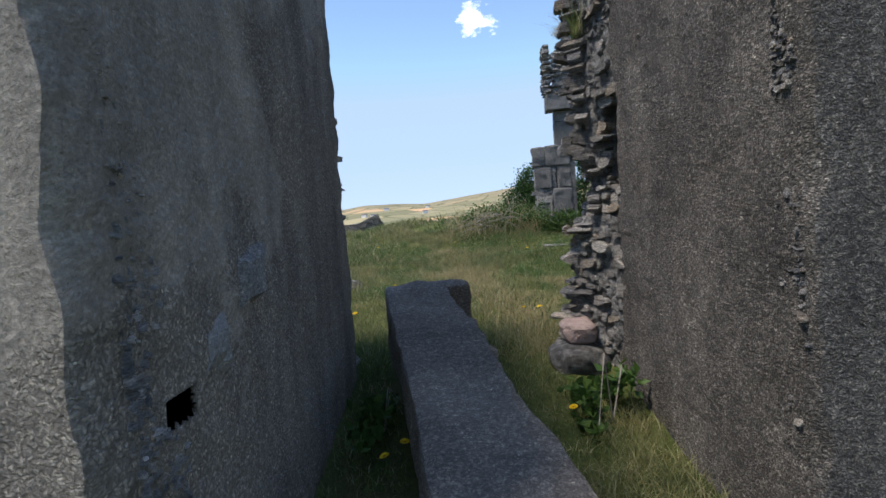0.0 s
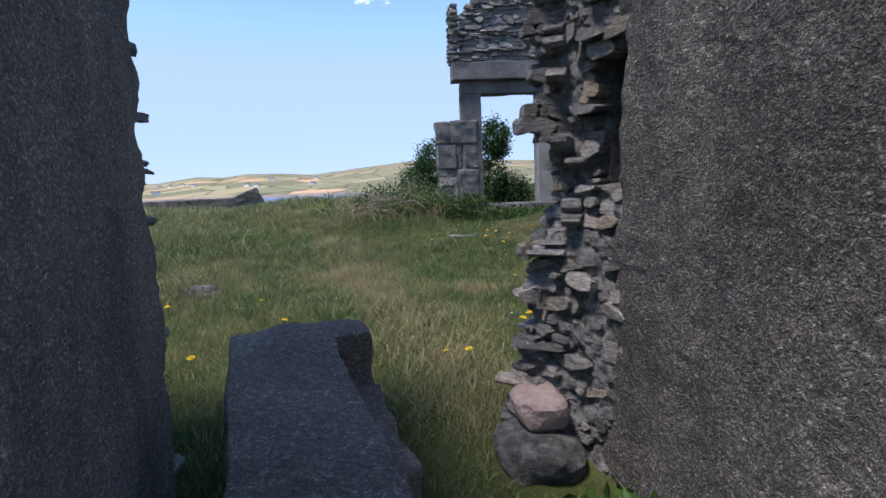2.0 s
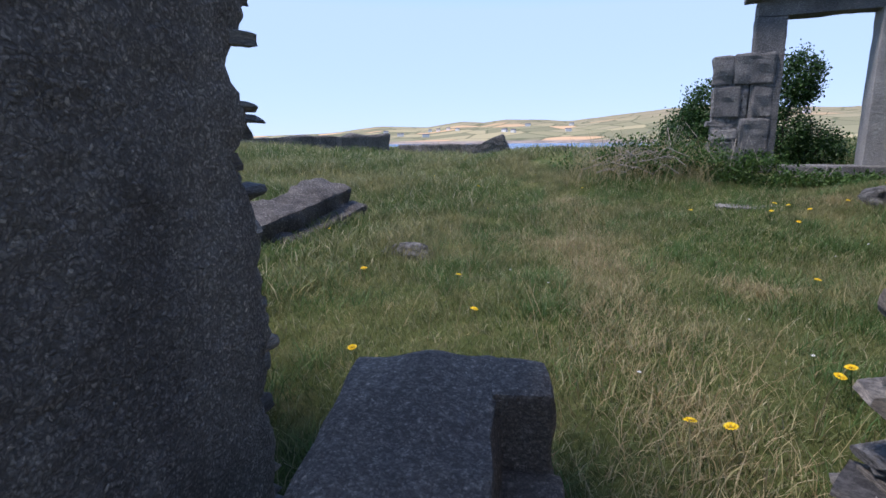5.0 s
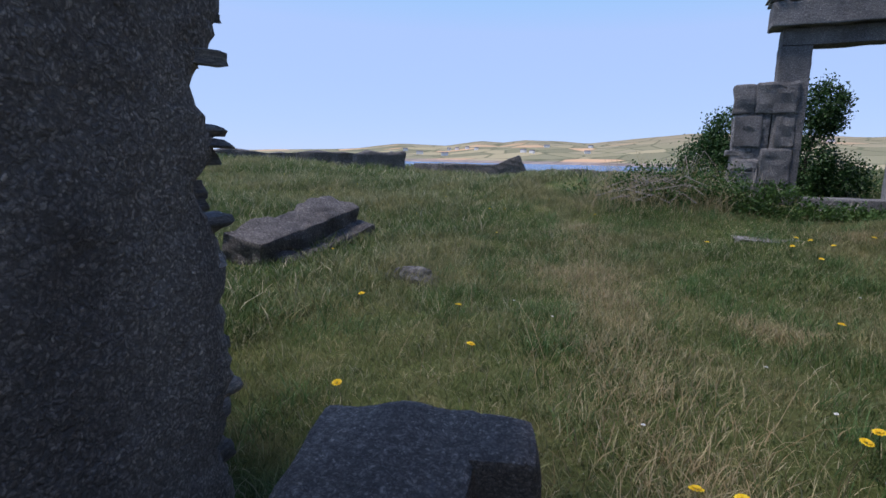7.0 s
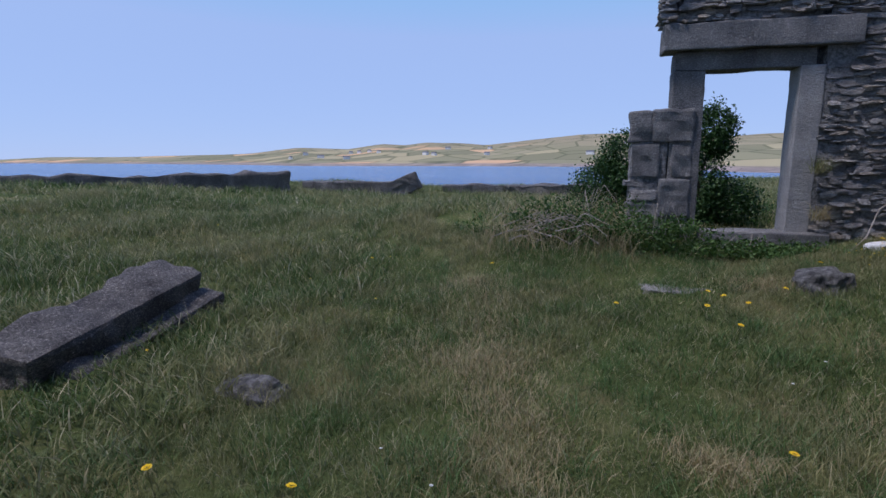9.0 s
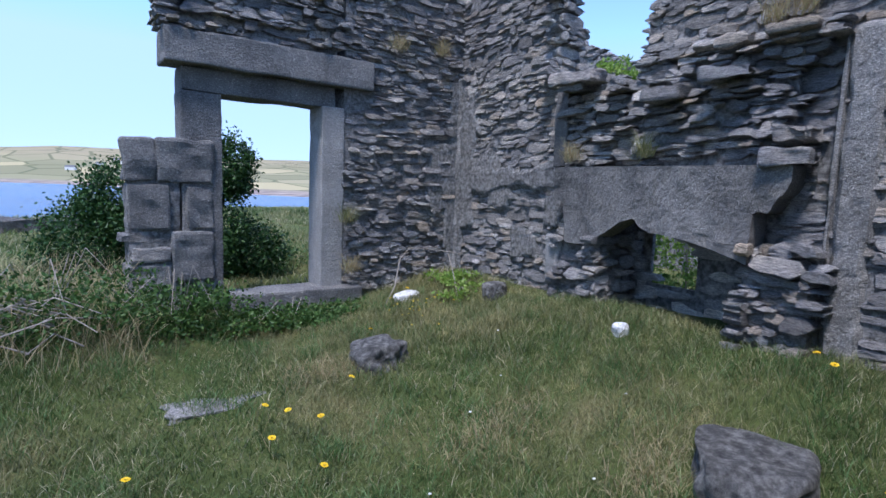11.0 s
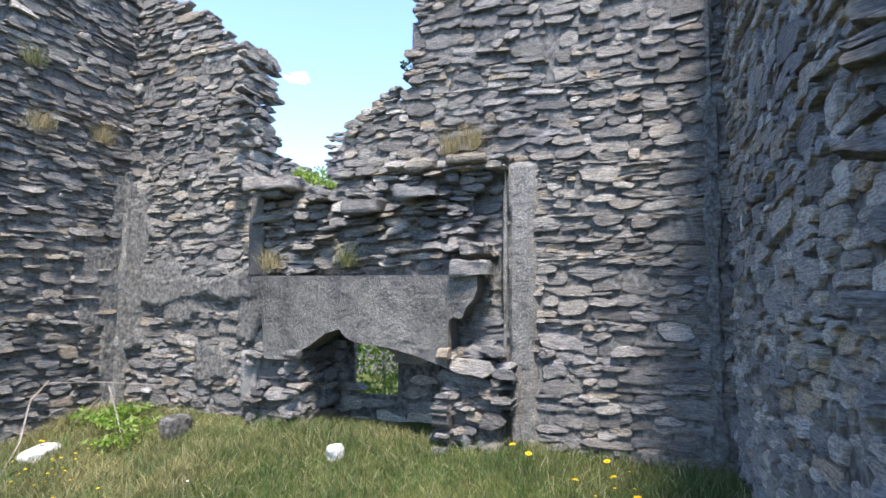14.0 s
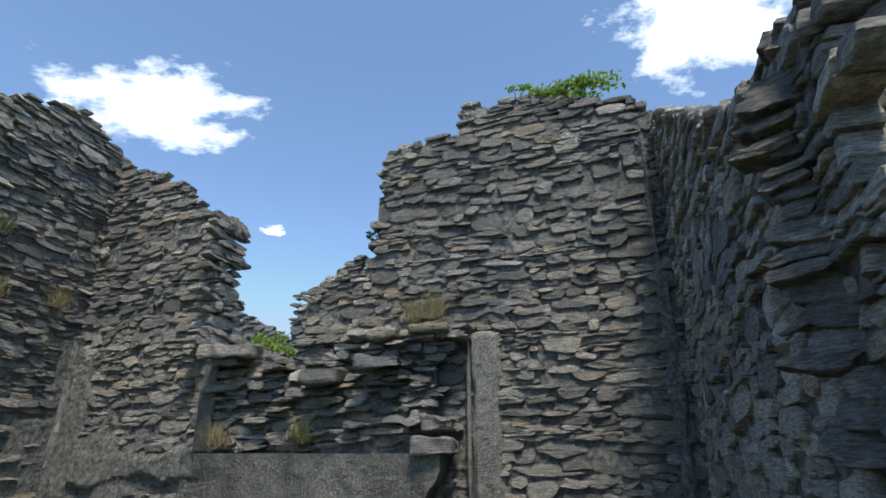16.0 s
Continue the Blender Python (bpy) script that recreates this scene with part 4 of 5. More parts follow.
bm = bmesh.new()
grid = [[bm.verts.new(torn_mortar(i, j)) for i in range(41)] for j in range(221)]
for a, c in zip(grid, grid[1:]):
    for i in range(40):
        bm.faces.new((a[i], a[i + 1], c[i + 1], c[i]))
bmesh.ops.recalc_face_normals(bm, faces=bm.faces)
part("mortar", bm, MORTAR, wall_core)
lay_stones(courses(0.0, 0.6, -0.3, 3.0, lambda u, z: u > 0.2 or not 0.7 < z < 1.15, hs=(0.025, 0.06), ws=(0.05, 0.13), proud=(0.0, 0.05), seed=43, bw=(0.08, 0.18), bh=(0.05, 0.09)), (-0.76, -7.22, 0), (1, 0, 0), (0, 1, 0), wall_core, STONE, seed=43, deep=0.06)
lay_stones(courses(0.02, 0.4, -0.3, 1.5, lambda u, z: u > 0.03, hs=(0.02, 0.05), ws=(0.05, 0.14), proud=(-0.05, 0.03), seed=44, big=0.3, bw=(0.08, 0.16), bh=(0.03, 0.07)), (-2.37, -7.3, 0), (-1, 0, 0), (0, 1, 0), wall_west, STONE_LIGHTENED, seed=44, deep=0.1)

# chipped pebbly bands at the outer edges of the render, and a pale lime patch
FACE_E, FACE_W = (-0.139, 0.99, 0), (-0.158, 0.987, 0)
lay_stones(courses(0.0, 0.13, 0.1, 1.9, lambda u, z: u > 0.04 and noise.noise(Vector((u * 9, z * 3.5, 2))) > 0.0, hs=(0.01, 0.022), ws=(0.02, 0.045), proud=(-0.006, 0.006), seed=46, big=0.0),
           (east_face(-9.15), -9.15, 0), FACE_E, (-0.99, -0.139, 0), wall_east_passage, STONE, seed=46)
lay_stones(courses(0.0, 0.2, 0.2, 2.0, lambda u, z: u > 0.03 and noise.noise(Vector((u * 7, z * 3, 5))) > 0.02, hs=(0.01, 0.02), ws=(0.02, 0.04), proud=(-0.008, 0.004), seed=47, big=0.0),
           (west_face(-9.95), -9.95, 0), FACE_W, (0.987, 0.158, 0), wall_west, STONE_LIGHTENED, seed=47)
plaster("lime_patch", 0.26, 0.24, (west_face(-9.7) + 0.004, -9.7, 0.46), FACE_W, (0.987, 0.158, 0), 3.3, PALE_CONCRETE, 0.022, 0.7, wall_west, "pale lime patch")
plaster("lime_patch", 0.25, 0.2, (west_face(-9.4), -9.4, 0.62), FACE_W, (0.987, 0.158, 0), 5.3, PEBBLE, 0.03, 0.7, wall_west, "pale lime patch")

# ---- the fallen lintel in the passage ----
slab = new("fallen_lintel")
slab.matrix_world = Matrix.Translation((-2.16, -7.19, 0.425)) @ Euler((radians(7.2), 0, radians(16.2)), "XYZ").to_matrix().to_4x4()
tagged(slab, "fallen dark pebbly concrete lintel lying across the passage", "fallen lintel")
part("beam", block((0.42, 2.6, 0.32), (0.21, -1.3, -0.185), 0.018, 0.04, 31, 0.03), SLAB, slab)
part("ear", block((0.17, 0.2, 0.31), (0.475, -0.1, -0.165), 0.018, 0.035, 32, 0.03), SLAB, slab)
part("ledge", block((0.19, 0.62, 0.16), (0.49, -0.5, -0.34), 0.022, 0.04, 33, 0.03), SLAB, slab)

# ---- things lying on the grass ----
def rest(name, size, x, y, seed, mat, label, sink=0.0, turn=0, **kw):
    ob = part(name, boulder(size, (0, 0, -sink), seed, **kw), mat)
    ob.matrix_world = pose(x, y, land_at(x, y), 0, 0, turn)
    return tagged(ob, label, "stone")


rest("rock", (0.5, 0.42, 0.34), 0.75, -1.75, 1, ROCK, "lichened grey rock lying in the grass", 0.1, levels=5, jag=0.45)
rest("white_stone", (0.36, 0.15, 0.12), 1.72, -0.62, 2, PALE, "white quartz stone lying below the wall", 0.0, 15)
rest("white_block", (0.13, 0.12, 0.12), 2.2, -2.95, 3, PALE, "small white broken block before the hearth", 0.0)
rest("flat_stone", (0.64, 0.52, 0.34), 1.45, -4.3, 4, ROCK, "flat-topped grey slab of stone in the grass", 0.07, 20, flat=0.16, levels=5, jag=0.4)
rest("flat_stone", (0.76, 0.36, 0.14), -0.45, -1.75, 5, PEBBLE, "sunken flat stone almost covered by grass", 0.1, 8, flat=0.1, levels=4, jag=0.5)
rest("rock", (0.42, 0.34, 0.2), -3.33, -4.43, 6, ROCK, "mossy rock half buried in the grass", 0.09, levels=4, jag=0.45)
rest("boulder", (0.2, 0.26, 0.16), -0.9, -7.36, 7, PINK, "pinkish rounded boulder at the foot of the wall", -0.13)
rest("boulder", (0.34, 0.4, 0.22), -0.92, -7.4, 8, ROCK, "grey rounded boulder at the foot of the wall", 0.05)
rest("stone", (0.26, 0.22, 0.24), 2.3, -1.36, 9, ROCK, "grey stump of stone beside the fireplace", 0.02)

fallen = new("fallen_beam")
fallen.matrix_world = Matrix.Translation((-4.85, -4.0, 0.33)) @ Euler((radians(6), radians(14), radians(6)), "XYZ").to_matrix().to_4x4()
tagged(fallen, "fallen concrete beam tilted in the grass", "fallen beam")
part("beam", block((0.42, 1.75, 0.28), (0, 0, -0.05), 0.03, 0.05, 41, 0.03), RENDER, fallen)
part("ledge", block((0.2, 1.6, 0.18), (0.29, 0.14, -0.18), 0.035, 0.05, 42, 0.03), RENDER, fallen)
far_block = part("concrete_block", block((3.4, 0.6, 0.5), (0, 0, 0), 0.03, 0.12, 43, 0.03), RENDER)
far_block.matrix_world = Matrix.Translation((-8.0, 8.2, 0.5))
tagged(far_block, "long low broken concrete block in the far grass", "concrete block")
tip = part("concrete_block", block((1.1, 0.7, 0.5), (0, 0, 0), 0.03, 0.1, 44, 0.03), RENDER)
tip.matrix_world = Matrix.Translation((-6.5, 8.0, 0.62)) @ Euler((0, radians(-22), 0.2)).to_matrix().to_4x4()
tagged(tip, "tilted broken concrete block in the far grass", "concrete block")

# ---- the gable of the next room, seen through the gap ----
gable = core("wall_far", -1.5, 4.0, 0.3, -0.4, lambda u: float(np.interp(u, [-1.5, -0.67, 0.13, 0.35, 0.37, 0.85, 2.2, 4.0], [4.5, 4.12, 3.7, 3.62, 4.38, 4.34, 4.3, 3.0])), (6.0, 0, 0), (0, -1, 0), (-1, 0, 0), 0.5, MORTAR)
tagged(gable, "grey wall of the next ruined room", "wall", kind="structure")
lay_stones(courses(-1.4, 2.4, 2.6, 4.9, lambda u, z: z < float(np.interp(u, [-1.5, -0.67, 0.13, 0.35, 0.37, 0.85, 2.2, 4.0], [4.5, 4.12, 3.7, 3.62, 4.38, 4.34, 4.3, 3.0])), proud=(0.0, 0.03), seed=51), (6.0, 0, 0), (0, -1, 0), (-1, 0, 0), gable, STONE, seed=51)
rest("stone", (0.18, 0.14, 0.16), 1.9, -5.1, 10, ROCK, "small grey stone in the shaded grass", 0.02)
rest("stone", (0.34, 0.26, 0.12), 1.92, -5.28, 11, ROCK, "flat grey stone in the shaded grass", 0.02)
for x0, y0, x1, y1, z in ((-19.0, -4.0, -9.2, 6.2, 0.62), (-5.6, 9.6, 1.5, 10.6, 0.17)):
    long = math.hypot(x1 - x0, y1 - y0)
    low_wall = part("low_wall", block((long, 0.55, 0.9), (0, 0, 0), 0.07, 0.3, 61 + x0, 0.05), RENDER)
    cx, cy = (x0 + x1) / 2, (y0 + y1) / 2
    low_wall.matrix_world = pose(cx, cy, z, 0, 0, math.degrees(math.atan2(y1 - y0, x1 - x0)))
    tagged(low_wall, "low dark field wall along the edge of the grass", "wall", kind="structure")


# ---- white farmhouses on the far shore ----
FARM_WALL = make_plain("whitewashed_wall", [(0.3, (0.7, 0.69, 0.66)), (0.7, (0.82, 0.81, 0.79))], 0.4, 0.9, 0.01)
FARM_ROOF = make_plain("slate_roof", [(0.3, (0.1, 0.1, 0.11)), (0.7, (0.2, 0.2, 0.21))], 0.5, 0.8, 0.02)


def farmhouse(az, dist, long, turn):
    x, y = dist * math.sin(radians(az)), dist * math.cos(radians(az))
    ob = new("farmhouse")
    ob.matrix_world = pose(x, y, land_at(x, y), 0, 0, turn)
    part("wall", block((long, 7.0, 6.5), (0, 0, 2.6), 0.0, 3.0, 1, 0.05), FARM_WALL, ob)
    bm = bmesh.new()
    a = [bm.verts.new((sx * (long / 2 + 0.3), y0, z)) for sx in (-1, 1) for y0, z in ((-3.9, 5.6), (3.9, 5.6), (0, 9.0))]
    for f in ((0, 1, 2), (5, 4, 3), (0, 2, 5, 3), (2, 1, 4, 5), (1, 0, 3, 4)):
        bm.faces.new([a[i] for i in f])
    bmesh.ops.recalc_face_normals(bm, faces=bm.faces)
    part("roof", bm, FARM_ROOF, ob)
    tagged(ob, "small white farmhouse with a grey roof far across the bay", "house", group="farmhouses")


FARM = np.random.default_rng(77)
for i in range(22):
    farmhouse(FARM.uniform(-30, 14), FARM.uniform(1150, 1900), FARM.uniform(10, 19), FARM.uniform(-40, 40))


# ---- grass ----
def clear(x, y):
    """Where no grass grows: under walls and stones."""
    bad = (x < -2.04 - 0.16 * (y + 9.1)) & (y < -7.26) | (x > -0.68 - 0.14 * (y + 7.68)) & (y < -7.6) | (x > -0.82 + 0.575 * (y + 7.2)) & (y < -5.6) & (y > -7.64)
    bad |= (x > 0.0) & (y < -5.56) | (x > 2.78) & (x < 3.4) | (x > -0.8) & (x < 2.9) & (y > -0.02) & (y < 0.5)
    dx, dy = x + 2.16, y + 7.19
    c, s = math.cos(radians(16.2)), math.sin(radians(16.2))
    bad |= (np.abs(c * dx + s * dy - 0.22) < 0.25) & (np.abs(-s * dx + c * dy + 1.3) < 1.33)
    dx, dy = x + 4.85, y + 4.0
    bad |= (np.abs(dx) < 0.14) & (np.abs(dy) < 0.7)
    return ~bad


def blades(name, x, y, tall, wide, mat, label, seed, lift=None):
    r = np.random.default_rng(seed)
    n = len(x)
    z = land(x, y) - 0.01 if lift is None else lift
    a = r.uniform(0, 2 * np.pi, n)
    lean = tall * r.uniform(0.25, 1.3, n)
    la = r.uniform(0, 2 * np.pi, n)
    lx, ly = np.cos(la) * lean, np.sin(la) * lean
    px, py = np.cos(a) * wide, np.sin(a) * wide
    up = np.sqrt(np.maximum(tall ** 2 - (0.6 * lean) ** 2, 0.0004))
    v = np.stack([np.stack([x - px, y - py, z], 1), np.stack([x + px, y + py, z], 1),
                  np.stack([x - px * 0.75 + lx * 0.35, y - py * 0.75 + ly * 0.35, z + up * 0.6], 1),
                  np.stack([x + px * 0.75 + lx * 0.35, y + py * 0.75 + ly * 0.35, z + up * 0.6], 1),
                  np.stack([x + lx, y + ly, z + up], 1)], 1).reshape(-1, 3)
    b = np.arange(n)[:, None] * 5
    f = np.concatenate([b + [[0, 1, 3]], b + [[0, 3, 2]], b + [[2, 3, 4]]])
    ob = raw(name, v, f, mat)
    return tagged(ob, label, "grass", kind="stuff")


def scatter(n, x0, x1, y0, y1, seed, clump=0.0):
    r = np.random.default_rng(seed)
    x, y = r.uniform(x0, x1, n), r.uniform(y0, y1, n)
    k = r.random(n) < 0.35 + 0.65 * (0.5 + 0.5 * wave(x, y, 0.23, 5))
    x, y = x[k], y[k]
    k = clear(x, y)
    return x[k], y[k]


def meadow(n, x0, x1, y0, y1, lo, hi, wide, seed):
    x, y = scatter(n, x0, x1, y0, y1, seed)
    r = np.random.default_rng(seed + 1)
    t = r.uniform(lo, hi, len(x)) * (0.72 + 0.4 * wave(x, y, 0.8, 2)) * (1 - 0.45 * np.exp(-((x + 1.1 - 0.1 * (y + 6)) / 0.5) ** 2))
    blades("grass", x, y, np.maximum(t, 0.03), wide * r.uniform(0.6, 1.4, len(x)), GRASS, "uncut meadow grass, green with dry straw patches", seed + 2)


meadow(230000, -3.6, 2.78, -9.2, -3.6, 0.05, 0.16, 0.0021, 61)
meadow(170000, -3.4, 2.78, -3.6, 0.0, 0.05, 0.16, 0.0026, 64)
meadow(120000, -10, -3.4, -7.6, 2.0, 0.1, 0.26, 0.005, 67)
meadow(90000, -16, 6, 0.4, 14, 0.12, 0.3, 0.009, 70)
meadow(50000, -32, -10, -8, 20, 0.1, 0.2, 0.014, 73)
meadow(30000, 3.4, 14, -8, 14, 0.12, 0.3, 0.012, 76)

r8 = np.random.default_rng(98)
cx, cy = scatter(520, -4.5, 2.6, -7.6, -0.3, 97)
cx, cy = (np.repeat(c, 70) + r8.normal(0, 0.075, len(c) * 70) for c in (cx, cy))
k = clear(cx, cy) & (np.abs(cx + 1.35 + 0.25 * (cy + 6.1)) > 0.28)
blades("grass", cx[k], cy[k], r8.uniform(0.06, 0.16, k.sum()), r8.uniform(0.0015, 0.003, k.sum()), TUSSOCK, "lush dark green tussocks in the meadow", 99)
x, y = scatter(60000, -2.9, -0.7, -7.4, -1.8, 87)
k = np.random.default_rng(88).random(len(x)) < np.exp(-((x + 1.35 + 0.25 * (y + 6.1)) / 0.3) ** 2)
blades("grass", x[k], y[k], np.random.default_rng(89).uniform(0.05, 0.13, k.sum()), np.full(k.sum(), 0.002), STRAW, "trodden dry straw along the way in", 86)
for i, (cx, cy, w) in enumerate(((-0.7, -4.53, 0.16), (1.1, -3.95, 0.2), (0.3, -1.75, 0.18), (0.9, -3.0, 0.22), (-2.3, -3.6, 0.3), (0.2, -3.9, 0.25))):
    r = np.random.default_rng(700 + i)
    blades("grass", cx + r.normal(0, w, 900), cy + r.normal(0, w * 0.6, 900), r.uniform(0.05, 0.12, 900), np.full(900, 0.0022), STRAW, "patch of dead tan grass", 710 + i)
x, y = scatter(700, -4.5, 0.5, -7.0, 0.0, 90)
blades("grass", x, y, np.random.default_rng(91).uniform(0.18, 0.42, len(x)) ** 1.0, np.full(len(x), 0.0014), STRAW, "tall dry grass stalks standing above the meadow", 92)
x, y = scatter(1500, -2.6, -0.8, -1.2, 0.6, 93)
blades("grass", x, y, np.random.default_rng(94).uniform(0.25, 0.6, len(x)), np.full(len(x), 0.003), STRAW, "tall pale grass beside the window pier", 95)


# ---- flowers ----
def flower(name, mat, size, tall, petals, label, category):
    ob = new(name)
    part("stem", tube([(0, 0, 0), (0.006, 0.004, tall * 0.5), (0, 0, tall)], 0.0022, 0.0016, 5), GRASS, ob)
    bm = bmesh.new()
    for ringn, (rad, up, k) in enumerate(((1.0, 0.0, petals), (0.62, 0.25, petals - 3))):
        for i in range(k):
            a = 2 * math.pi * i / k + ringn * 0.2
            w = math.pi / k * 1.1
            pts = [(0.12, 0, up * 0.3), (rad * 0.8, -w, up + 0.12), (rad, 0, up + 0.06), (rad * 0.8, w, up + 0.12)]
            bm.faces.new([bm.verts.new((r * math.cos(a + t) * size, r * math.sin(a + t) * size, tall + z * size)) for r, t, z in pts])
    part("flower_head", bm, mat, ob)
    return tagged(ob, label, category, group=category + "s")


def sow(proto, spots, seed):
    r = random.Random(seed)
    for i, (x, y) in enumerate(spots):
        m = pose(x, y, land_at(x, y) - 0.01, r.uniform(-14, 14), r.uniform(-14, 14), r.uniform(0, 360))
        if i == 0:
            proto.matrix_world = m
        else:
            copy_thing(proto, m)


sow(flower("dandelion", PETAL, 0.024, 0.15, 13, "yellow dandelion flower standing in the grass", "flower"), [
    (-3.18, -5.42), (-2.6, -6.5), (-2.52, -5.45), (-2.26, -5.94), (-0.43, -4.55), (-0.38, -2.55), (-0.24, -2.9), (-1.22, -6.74), (-1.08, -6.69), (-0.73, -6.2), (-3.66, -1.7), (-2.25, -1.7),
    (-6.08, -4.03), (-5.0, -4.66), (-0.63, -6.13), (-0.33, -2.19), (-0.17, -2.34), (-0.03, -2.48), (-1.1, -2.62), (0.8, -1.5), (1.68, -0.62), (2.45, -4.2), (2.4, -4.29), (2.46, -4.81),
    (2.24, -4.88), (1.76, -4.77), (2.16, -4.61), (2.08, -4.96), (0.31, -2.09), (-1.0, -8.1), (-1.78, -8.6), (-1.8, -8.7)], 5)
r5 = random.Random(12)
sow(flower("buttercup", PETAL, 0.011, 0.13, 6, "small yellow buttercup in the grass", "buttercup"),
    [(1.45 + r5.gauss(0, 0.16), -1.2 + r5.gauss(0, 0.2)) for _ in range(26)] + [(1.9 + r5.gauss(0, 0.25), -5.0 + r5.gauss(0, 0.18)) for _ in range(14)] + [(-4.2 + r5.gauss(0, 1.5), -1.0 + r5.gauss(0, 1.5)) for _ in range(22)], 6)
sow(flower("daisy", DAISY, 0.01, 0.1, 9, "small white daisy in the grass", "daisy"),
    [(1.49, -3.52), (0.82, -2.85), (1.21, -2.72), (-0.7, -5.9), (-0.9, -5.4), (-2.0, -5.2), (0.2, -3.3), (0.9, -3.8), (1.6, -2.2), (-2.3, -5.0), (-1.4, -6.3), (0.5, -4.4), (-0.1, -3.6)], 7)


# ---- leafy plants ----
def leaves(name, centre, spread, count, size, mat, parent, seed, flatten=1.0, hollow=0.0):
    """Many small folded leaves in clumps round a centre."""
    r = np.random.default_rng(seed)
    clumps = max(3, count // 45)
    d = r.normal(0, 1, (clumps, 3))
    d /= np.linalg.norm(d, axis=1)[:, None]
    c = d * (hollow + (1 - hollow) * r.random((clumps, 1)) ** 0.45)
    p = c[r.integers(clumps, size=count)] + r.normal(0, 0.17, (count, 3))
    p = p * np.array(spread) + np.array(centre)
    p = p[p[:, 2] > -0.05]
    n = len(p)
    a, b = r.normal(0, 1, (n, 3)), r.normal(0, 1, (n, 3))
    a[:, 2] *= flatten
    a /= np.linalg.norm(a, axis=1)[:, None]
    b = np.cross(a, b)
    b /= np.linalg.norm(b, axis=1)[:, None]
    s = size * r.uniform(0.6, 1.3, (n, 1))
    nrm = np.cross(a, b)
    v = np.stack([p, p + a * s * 0.5 + b * s * 0.3 + nrm * s * 0.08, p + a * s, p + a * s * 0.5 - b * s * 0.3 + nrm * s * 0.08], 1).reshape(-1, 3)
    k = np.arange(n)[:, None] * 4
    return raw(name, v, np.concatenate([k + [[0, 1, 2]], k + [[0, 2, 3]]]), mat, parent)


def shrub(name, x, y, z, parts, mat, size, seed, label, category="shrub", hollow=0.45):
    ob = new(name)
    ob.location = (x, y, z)
    r = random.Random(seed)
    for i, (dx, dy, dz, sx, sy, sz, n) in enumerate(parts):
        part("trunk" if i == 0 else "limb", tube([(0, 0, -0.1), (dx * 0.4 + r.uniform(-0.05, 0.05), dy * 0.4, dz * 0.5), (dx, dy, dz)], 0.035, 0.012, 6), BARK, ob)
        for _ in range(4):
            q = (dx + r.uniform(-1, 1) * sx * 0.7, dy + r.uniform(-1, 1) * sy * 0.7, dz + r.uniform(-0.4, 0.9) * sz * 0.8)
            part("branch", tube([(dx, dy, dz - 0.1), ((dx + q[0]) / 2 + 0.03, (dy + q[1]) / 2, (dz + q[2]) / 2 + 0.03), q], 0.012, 0.004, 5), BARK, ob)
        leaves("crown", (dx, dy, dz), (sx, sy, sz), n, size, mat, ob, seed * 10 + i, hollow=hollow)
    return tagged(ob, label, category)


shrub("shrub", -0.95, 1.9, 0.4, [(0, 0, 0.5, 0.6, 0.42, 0.5, 8500), (0.3, 0.1, 0.95, 0.44, 0.32, 0.52, 6000)], BUSHLEAF, 0.05, 3, "dense dark green shrub behind the broken pier")
shrub("shrub", 0.35, 1.9, 0.35, [(0, 0, 0.6, 0.42, 0.4, 0.55, 6000), (0.2, 0, 1.5, 0.3, 0.27, 0.4, 4600), (0.5, 0, 0.4, 0.4, 0.3, 0.4, 4000)], BUSHLEAF, 0.05, 4, "dark green shrub growing outside the window")
shrub("bramble", 1.1, 2.6, 0.3, [(0, 0, 0.25, 1.0, 0.8, 0.3, 2600)], LEAF, 0.045, 5, "low green bramble thicket outside the window", "bramble", 0.2)


def bramble(x, y, spread, n, size, seed, label, stems=4, mat=LEAF):
    ob = new("bramble")
    z = land_at(x, y)
    ob.location = (x, y, z)
    r = random.Random(seed)
    for _ in range(stems):
        a, l = r.uniform(0, 6.28), r.uniform(0.5, 1.0)
        tip = (math.cos(a) * spread[0] * l, math.sin(a) * spread[1] * l)
        part("stem", tube([(0, 0, 0), (tip[0] * 0.4, tip[1] * 0.4, spread[2] * r.uniform(0.8, 1.4)), (tip[0], tip[1], spread[2] * r.uniform(0.2, 0.7))], 0.006, 0.003, 5), TWIG, ob)
    leaves("leaves", (0, 0, spread[2] * 0.45), (spread[0], spread[1], spread[2] * 0.6), n, size, mat, ob, seed, hollow=0.1)
    return tagged(ob, label, "bramble")


bramble(0.45, -0.6, (0.75, 0.3, 0.2), 2800, 0.042, 21, "green bramble leaves below the window sill")
bramble(-0.5, -0.5, (0.6, 0.4, 0.42), 3000, 0.042, 22, "green brambles at the foot of the pier", 6)
bramble(-1.4, -0.6, (0.75, 0.55, 0.46), 3200, 0.042, 23, "tangled brambles and weeds in the long grass", 8)
bramble(-2.3, -0.3, (0.6, 0.5, 0.3), 800, 0.04, 24, "weedy clump in the long grass", 3)
bramble(2.35, -0.6, (0.32, 0.3, 0.2), 500, 0.05, 25, "fresh green weeds in the corner of the walls", 2, IVY)
bramble(2.1, -1.0, (0.3, 0.25, 0.16), 350, 0.05, 26, "fresh green weeds beside the fireplace", 2, IVY)
bramble(-0.82, -8.0, (0.2, 0.35, 0.28), 260, 0.07, 27, "broad-leaved weeds at the foot of the rendered wall", 2)
bramble(-1.95, -8.3, (0.16, 0.4, 0.2), 260, 0.06, 28, "dark weeds between the wall and the fallen lintel", 2)
